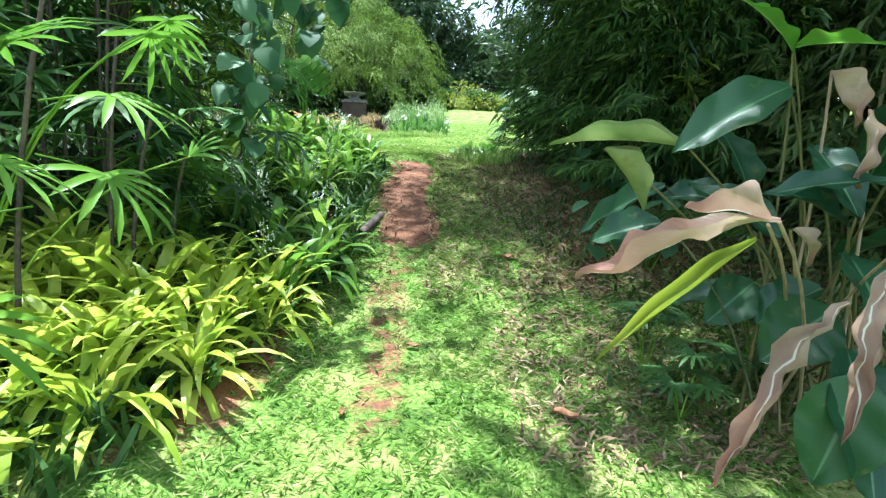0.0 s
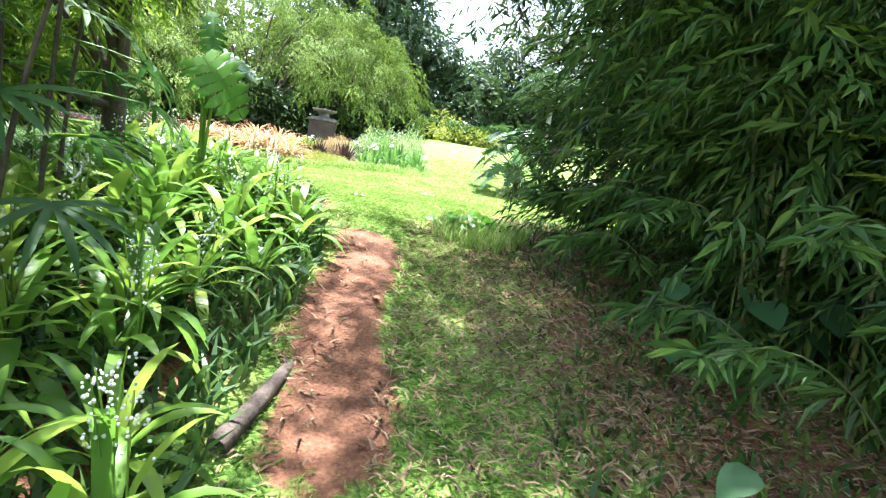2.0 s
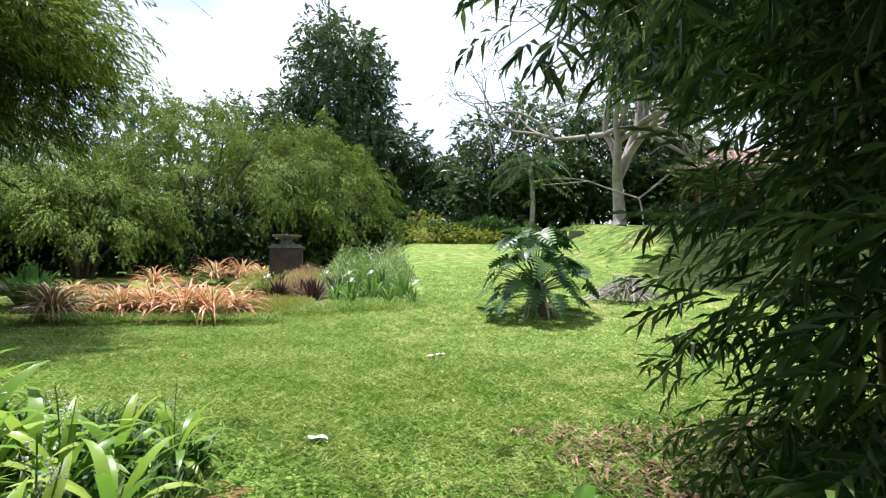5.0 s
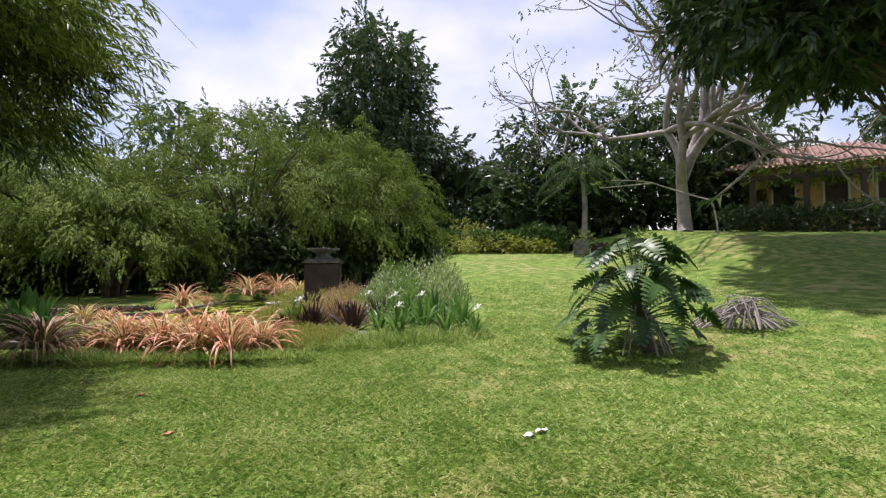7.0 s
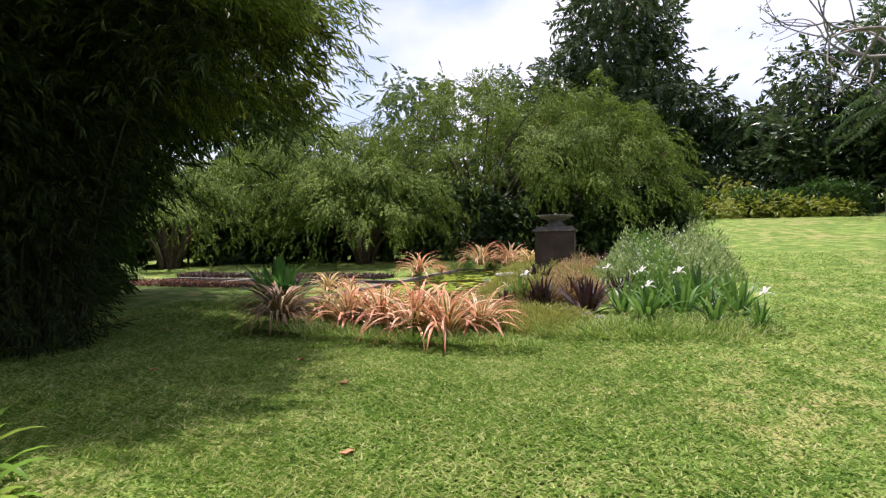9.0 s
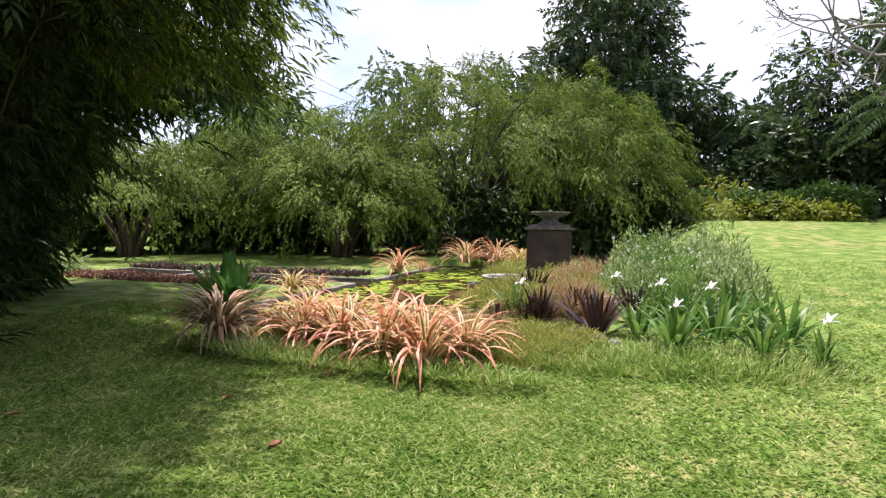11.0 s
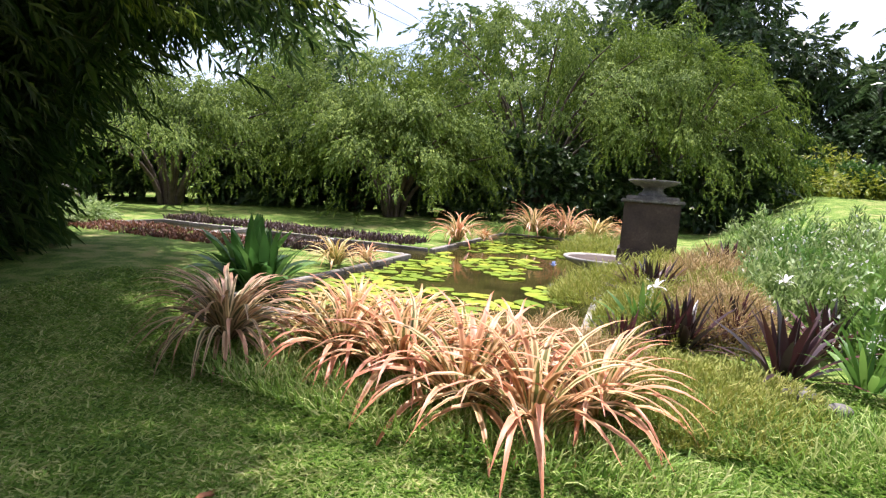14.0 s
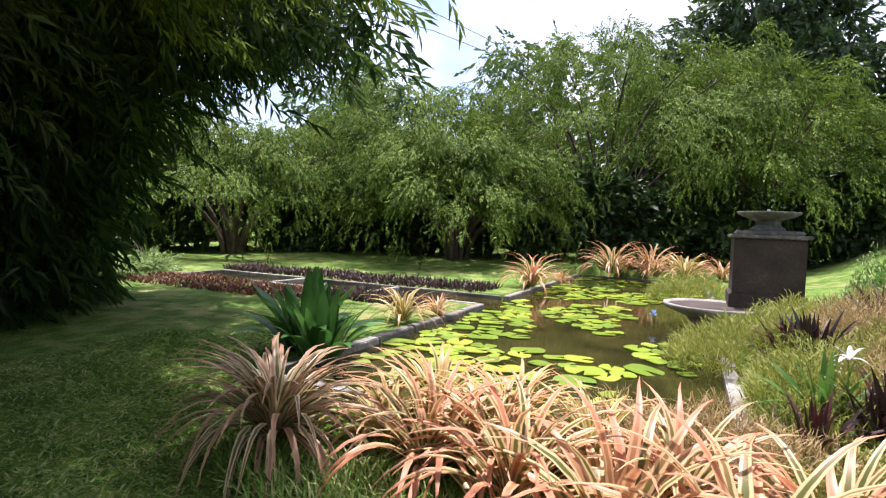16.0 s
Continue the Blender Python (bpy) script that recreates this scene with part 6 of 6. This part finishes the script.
# ---- far side: bare tree, palms, yellow shrubs, steps, house ----
def bare_tree(x, y, label, rng, height, trunk):
    ob = thing("bare_tree", x, y, label, "tree")
    tips = []

    def grow(p, d, length, r, depth):
        q = p + d * length
        mid = (p + q) / 2 + Vector(rng.normal(0, length * 0.13, 3))
        V, F = tube(bezier(p, mid, q, 6), np.linspace(r, r * 0.66, 6), 8 if depth < 2 else 5)
        if depth < 2:
            piece("trunk" if depth == 0 else "limb", mesh_data("limb", V, F, GREYBARK), ob)
        else:
            fine.append((V, F))
        if depth >= 6:
            tips.append(q)
            return
        for k in range(5 if depth == 0 else (3 if depth < 4 else 2)):
            spread = Vector(rng.normal(0, 0.62 if depth else 0.95, 3))
            grow(q, (d + spread + Vector((0, 0, 0.12))).normalized(), length * rng.uniform(0.74, 1.0 if depth > 1 else 1.3), r * (0.66 if depth < 3 else 0.6), depth + 1)

    fine = []
    grow(Vector((0, 0, -0.2)), Vector((-0.05, 0, 1)), height * 0.16, trunk, 0)
    V, F = join(fine)
    tagged(piece("fine_branching", mesh_data("fine_branching", V, F, GREYBARK), ob, label="fine pale bare branches"), kind="stuff")
    T = np.array([tuple(t) for t in tips])
    T = np.repeat(T, 3, 0) + rng.normal(0, 0.35, (len(T) * 3, 3))
    V, F = scatter(spray(rng, 5, 0.16, 0.08, 0.3), T, frames(rng.normal(0, 1, T.shape), rng))
    piece("foliage", mesh_data("foliage", V, F, SHRUB, flat=True), ob, label="sparse fresh leaves")


bare_tree(11.6, 34.5, "large half-bare spreading tree with pale limbs", np.random.default_rng(6), 16.5, 0.40)


def far_palm(x, y, h, rng, label):
    ob = thing("palm_tree", x, y, label, "palm", "palms beyond the lawn")
    V, F = tube([(0, 0, -0.2), (0.1, 0, h * 0.5), (0, 0.1, h)], [0.2, 0.16, 0.14], 9)
    piece("trunk", mesh_data("trunk", V, F, GREYBARK), ob)
    for k in range(22):
        a, e = k * 137.5, 60 - 5.5 * k
        chunks = []
        pts = bezier((0, 0, 0), (0, 1.4 * math.cos(radians(e)), 1.6 * math.sin(radians(e)) + 0.3), (0, 2.3, 1.2 * math.sin(radians(e)) - 1.0), 16)
        chunks = []
        P = np.repeat(pts[2:], 2, 0)
        s = np.tile((-1, 1), len(pts) - 2)
        D = np.stack([s, np.full(len(P), 0.5), np.full(len(P), -0.7)], -1)
        V, F = scatter(LEAF, P, frames(D, rng, wild=0.1) * np.array((0.10, 0.65, 0.65)))
        piece("frond", mesh_data("frond", V, F, FARTREE, flat=True), ob, pose(0, 0.1, h, 0, 0, a))


far_palm(8.0, 39.5, 4.6, rp, "old fan of drooping palm fronds on a pale trunk")
far_palm(3.6, 46, 5.2, rp, "tall palm among the far trees")
for x, y, r, h in ((0.8, 37.4, 1.0, 0.8), (-0.3, 39.6, 1.1, 1.7), (2.0, 38.2, 1.1, 0.8), (3.2, 37.8, 1.2, 0.95), (4.3, 37.6, 1.0, 0.75), (1.6, 41.5, 1.2, 2.4), (5.3, 37.6, 0.8, 0.6), (-0.8, 42, 1.2, 2.0)):
    ob = thing("yellow_shrub", x, y, "bright yellow-leaved garden shrub", "shrub", "yellow shrubs by the hedge")
    bl = [(r * 0.5 * math.cos(k * 2.4), r * 0.5 * math.sin(k * 2.4), h * (0.3 + 0.1 * (k % 5)), r * 0.45) for k in range(7)]
    P, d = crown_points(rp, bl, 420)
    V, F = scatter(spray(rp, 6, 0.12, 0.06, 0.22), P, frames(d + rp.normal(0, 0.4, d.shape), rp))
    piece("foliage", mesh_data("foliage", V, F, YELLOW, flat=True), ob)
    V, F = tube([(0, 0, -0.1), (0.02, 0, h * 0.3), (0, 0, h * 0.6)], [0.04, 0.03, 0.02], 6)
    piece("stem", mesh_data("stem", V, F, BARK), ob)


def steps(x, y, turn):
    ob = thing("garden_steps", x, y, "dark stone garden steps between low piers", "steps", turn=turn)
    for k in range(5):
        part("step", box_bm(1.7, 0.36, 0.17, 0.015, (0, 0.34 * k, 0.085 + 0.165 * k)), STONE, ob)
    for s in (-1, 1):
        part("pier", box_bm(0.75, 0.9, 0.75, 0.03, (s * 1.28, 0.25, 0.33)), CAPSTONE, ob, "low stone pier beside the steps", wobble=0.03)
        P, d = crown_points(rp, [(s * 1.28, 0.25, 0.75, 0.38), (s * 1.28 + 0.3, 0.1, 0.7, 0.3)], 90)
        V, F = scatter(spray(rp, 6, 0.10, 0.05, 0.2), P, frames(d, rp))
        piece("foliage", mesh_data("foliage", V, F, SHRUB, flat=True), ob)


steps(7.6, 33.6, -14)


def house(x, y, turn):
    ob = thing("house", x, y, "low ochre garden house with a clay tile roof and pergola", "house", turn=turn)
    for x0, x1 in ((-4.0, -2.6), (-1.4, -0.2), (1.0, 2.2), (3.2, 4.0)):
        part("wall", box_bm(x1 - x0, 0.25, 2.9, 0, ((x0 + x1) / 2, 0, 1.45)), OCHRE, ob)
    part("wall", box_bm(8.0, 0.25, 0.6, 0, (0, 0.003, 3.2)), OCHRE, ob)
    part("wall", box_bm(0.25, 5.5, 3.5, 0, (-3.87, 2.88, 1.75)), OCHRE, ob)
    part("wall", box_bm(0.25, 5.5, 3.5, 0, (3.87, 2.88, 1.75)), OCHRE, ob)
    part("back_wall", box_bm(8.0, 0.25, 3.5, 0, (0, 5.75, 1.75)), OCHRE, ob)
    for cx in (-2.0, 0.4, 2.7):
        part("door", box_bm(1.0, 0.08, 2.7, 0.01, (cx, 0.06, 1.35)), DARKWOOD, ob)
        for s in (-0.56, 0.56):
            part("door_frame", box_bm(0.1, 0.3, 2.9, 0.01, (cx + s, -0.01, 1.45)), PALEPLASTER, ob)
    # roof: four slopes with rows of half-round tiles on the front one
    ridge, eave, h0, h1 = 2.0, 5.0, 3.45, 5.2
    bm = bmesh.new()
    vs = [bm.verts.new(v) for v in ((-eave, -1.1, h0), (eave, -1.1, h0), (eave, 6.9, h0), (-eave, 6.9, h0), (-ridge, 2.9, h1), (ridge, 2.9, h1))]
    for f in ((0, 1, 5, 4), (1, 2, 5), (2, 3, 4, 5), (3, 0, 4), (3, 2, 1, 0)):
        bm.faces.new([vs[k] for k in f])
    roof = part("roof", bm, ROOF, ob)
    for k in range(33):
        tx = -4.8 + k * 0.3
        f = min(1.0, (eave - abs(tx)) / (eave - ridge))
        V, F = tube([(tx, -1.12, h0 + 0.02), (tx, -1.1 + 2.0 * f, h0 + 0.02 + (h1 - h0) * f * 0.5), (tx, -1.1 + 4.0 * f, h0 + 0.02 + (h1 - h0) * f)], [0.09] * 3, 7)
        piece("roof_tile", mesh_data("roof_tile", V, F, ROOF), roof)
    for cx in (-3.6, -1.2, 1.2, 3.6):
        part("pergola_post", box_bm(0.28, 0.28, 2.6, 0.02, (cx, -2.4, 1.3)), STONE, ob)
    part("pergola_beam", box_bm(8.2, 0.2, 0.22, 0.01, (0, -2.4, 2.71)), DARKWOOD, ob)
    for k in range(12):
        part("rafter", box_bm(0.09, 2.6, 0.14, 0.01, (-3.9 + k * 0.71, -1.3, 2.89)), DARKWOOD, ob)
    P, d = crown_points(rp, [(-3.5 + k * 0.9, -2.0, 2.9, 0.5) for k in range(9)], 700)
    V, F = scatter(spray(rp, 6, 0.14, 0.07, 0.3), P, frames(d, rp))
    piece("climber", mesh_data("climber", V, F, SHRUB, flat=True), ob, label="leafy climber over the pergola")


house(20.6, 37.2, -28)
tree(16.8, 27.6, "tree with a dark overhanging crown near the house", np.random.default_rng(41), 9, [(bx - 3.0, by + 1.4, bz, br) for bx, by, bz, br in ((-1.6, -0.5, 8.2, 1.5), (-2.9, 0.2, 8.8, 1.3), (0, 0.5, 9.2, 1.8), (1.6, 0, 8.6, 1.8), (-0.8, -1.0, 10.2, 1.8), (1.0, 1.2, 10.5, 1.8), (2.6, 0.5, 7.0, 1.3), (-3.6, 0.3, 9.8, 1.2), (-2.0, 0.6, 10.8, 1.5))], 16000, 0.24, DARKTREE, 0.2)
# The five lumps above 12 m are out of view, added for lawn shade
tree(11.5, 19.5, "broad tree with a dark overhanging crown and unseen upper lumps added for shade", np.random.default_rng(43), 8, [(-3.2, 1.0, 6.3, 1.3), (-4.3, 1.8, 6.9, 1.1), (-2.2, 2.2, 6.2, 1.4), (-1.5, -0.5, 6.8, 1.8), (0.5, 1.0, 7.2, 2.0), (1.5, -1.5, 7.0, 2.0), (-0.5, -2.5, 6.5, 1.8), (2.8, 1.5, 6.8, 1.8), (-2.5, 0.5, 8.0, 1.7), (-4.8, 1.2, 8.0, 1.0), (0, 0, 8.6, 2.0), (-3.0, -2.0, 7.2, 1.5), (-3.2, 4.2, 8.2, 1.7), (-0.8, 4.8, 8.6, 2.0), (1.5, 4.0, 8.0, 2.0), (-1.0, 6.4, 9.4, 2.0), (1.6, 6.6, 9.0, 2.3), (3.8, 5.2, 8.5, 2.2), (-4.0, 3.0, 12.8, 2.5), (-2.5, 6.0, 13.0, 2.7), (-0.5, 9.0, 13.0, 2.7), (-3.0, 0.5, 12.5, 2.4), (1.0, 5.5, 13.5, 2.9)], 40000, 0.34, DARKTREE, 0.22)

# ---- lawn blades ----
def lawn_blades():
    rng = np.random.default_rng(3)
    n = 560000
    y = rng.uniform(0.9, 17.5, n)
    c = path_x(np.clip(y, 0, 13.4))
    x = c + rng.normal(0, 2.4, n)
    ok = (soil_mask(x, y) < rng.uniform(0.0, 0.75, n)) & ~in_water(x, y, 0.2) & (np.abs(x - c) < 6)
    ok &= ~((x < bed_edge(y) - 0.05) & (y < 9.2) & (x > -4.5))
    x, y = x[ok][:170000], y[ok][:170000]
    m = 130000
    x2, y2 = rng.uniform(-9.5, -1.5, m), rng.uniform(11.5, 17.0, m)
    k = ~in_water(x2, y2, 0.2) & (rng.uniform(0, 1, m) < 1.1 - np.hypot(x2 + 4, y2 - 14) / 7)
    x3, y3 = rng.uniform(-1.5, 7.5, m), rng.uniform(8.5, 25, m)
    k3 = (rng.uniform(0, 1, m) < 1.15 - np.hypot(x3, y3 - 12) / 13) & ~((x3 < 0.3) & (y3 > 16.3))
    x, y = np.concatenate([x, x2[k], x3[k3]]), np.concatenate([y, y2[k], y3[k3]])
    bare = np.sin(x * 2.3 + 1.1 * np.sin(y * 1.7)) * np.sin(y * 2.1 + 1.3 * np.sin(x * 1.9)) + 0.5 * np.sin(x * 5.1 + y * 3.7)
    k = rng.uniform(0, 1, len(x)) < 1.1 - 0.5 * smooth(0.8, 1.4, bare)
    k &= ~((x > 0.05) & (x < 1.8) & (y > 3.6) & (y < 7.6) & (rng.uniform(0, 1, len(x)) < 0.2))
    x, y = x[k], y[k]
    n = len(x)
    a = rng.uniform(0, 2 * math.pi, n)
    lift = rng.uniform(0.1, 0.85, n)
    D = np.stack([np.cos(a), np.sin(a), lift], -1)
    s = rng.uniform(0.04, 0.08, n)
    M = frames(D, rng, wild=0.25) * np.stack([rng.uniform(0.006, 0.0115, n) * (1 + 0.5 * (y > 12)), s, s], -1)[:, None, :]
    V, F = scatter(LEAF, np.stack([x, y, land(x, y) - 0.004], -1), M)
    tagged(new("grass", mesh_data("grass", V, F, LAWN, flat=True)), "short broad-bladed lawn grass", "grass", kind="stuff")


lawn_blades()
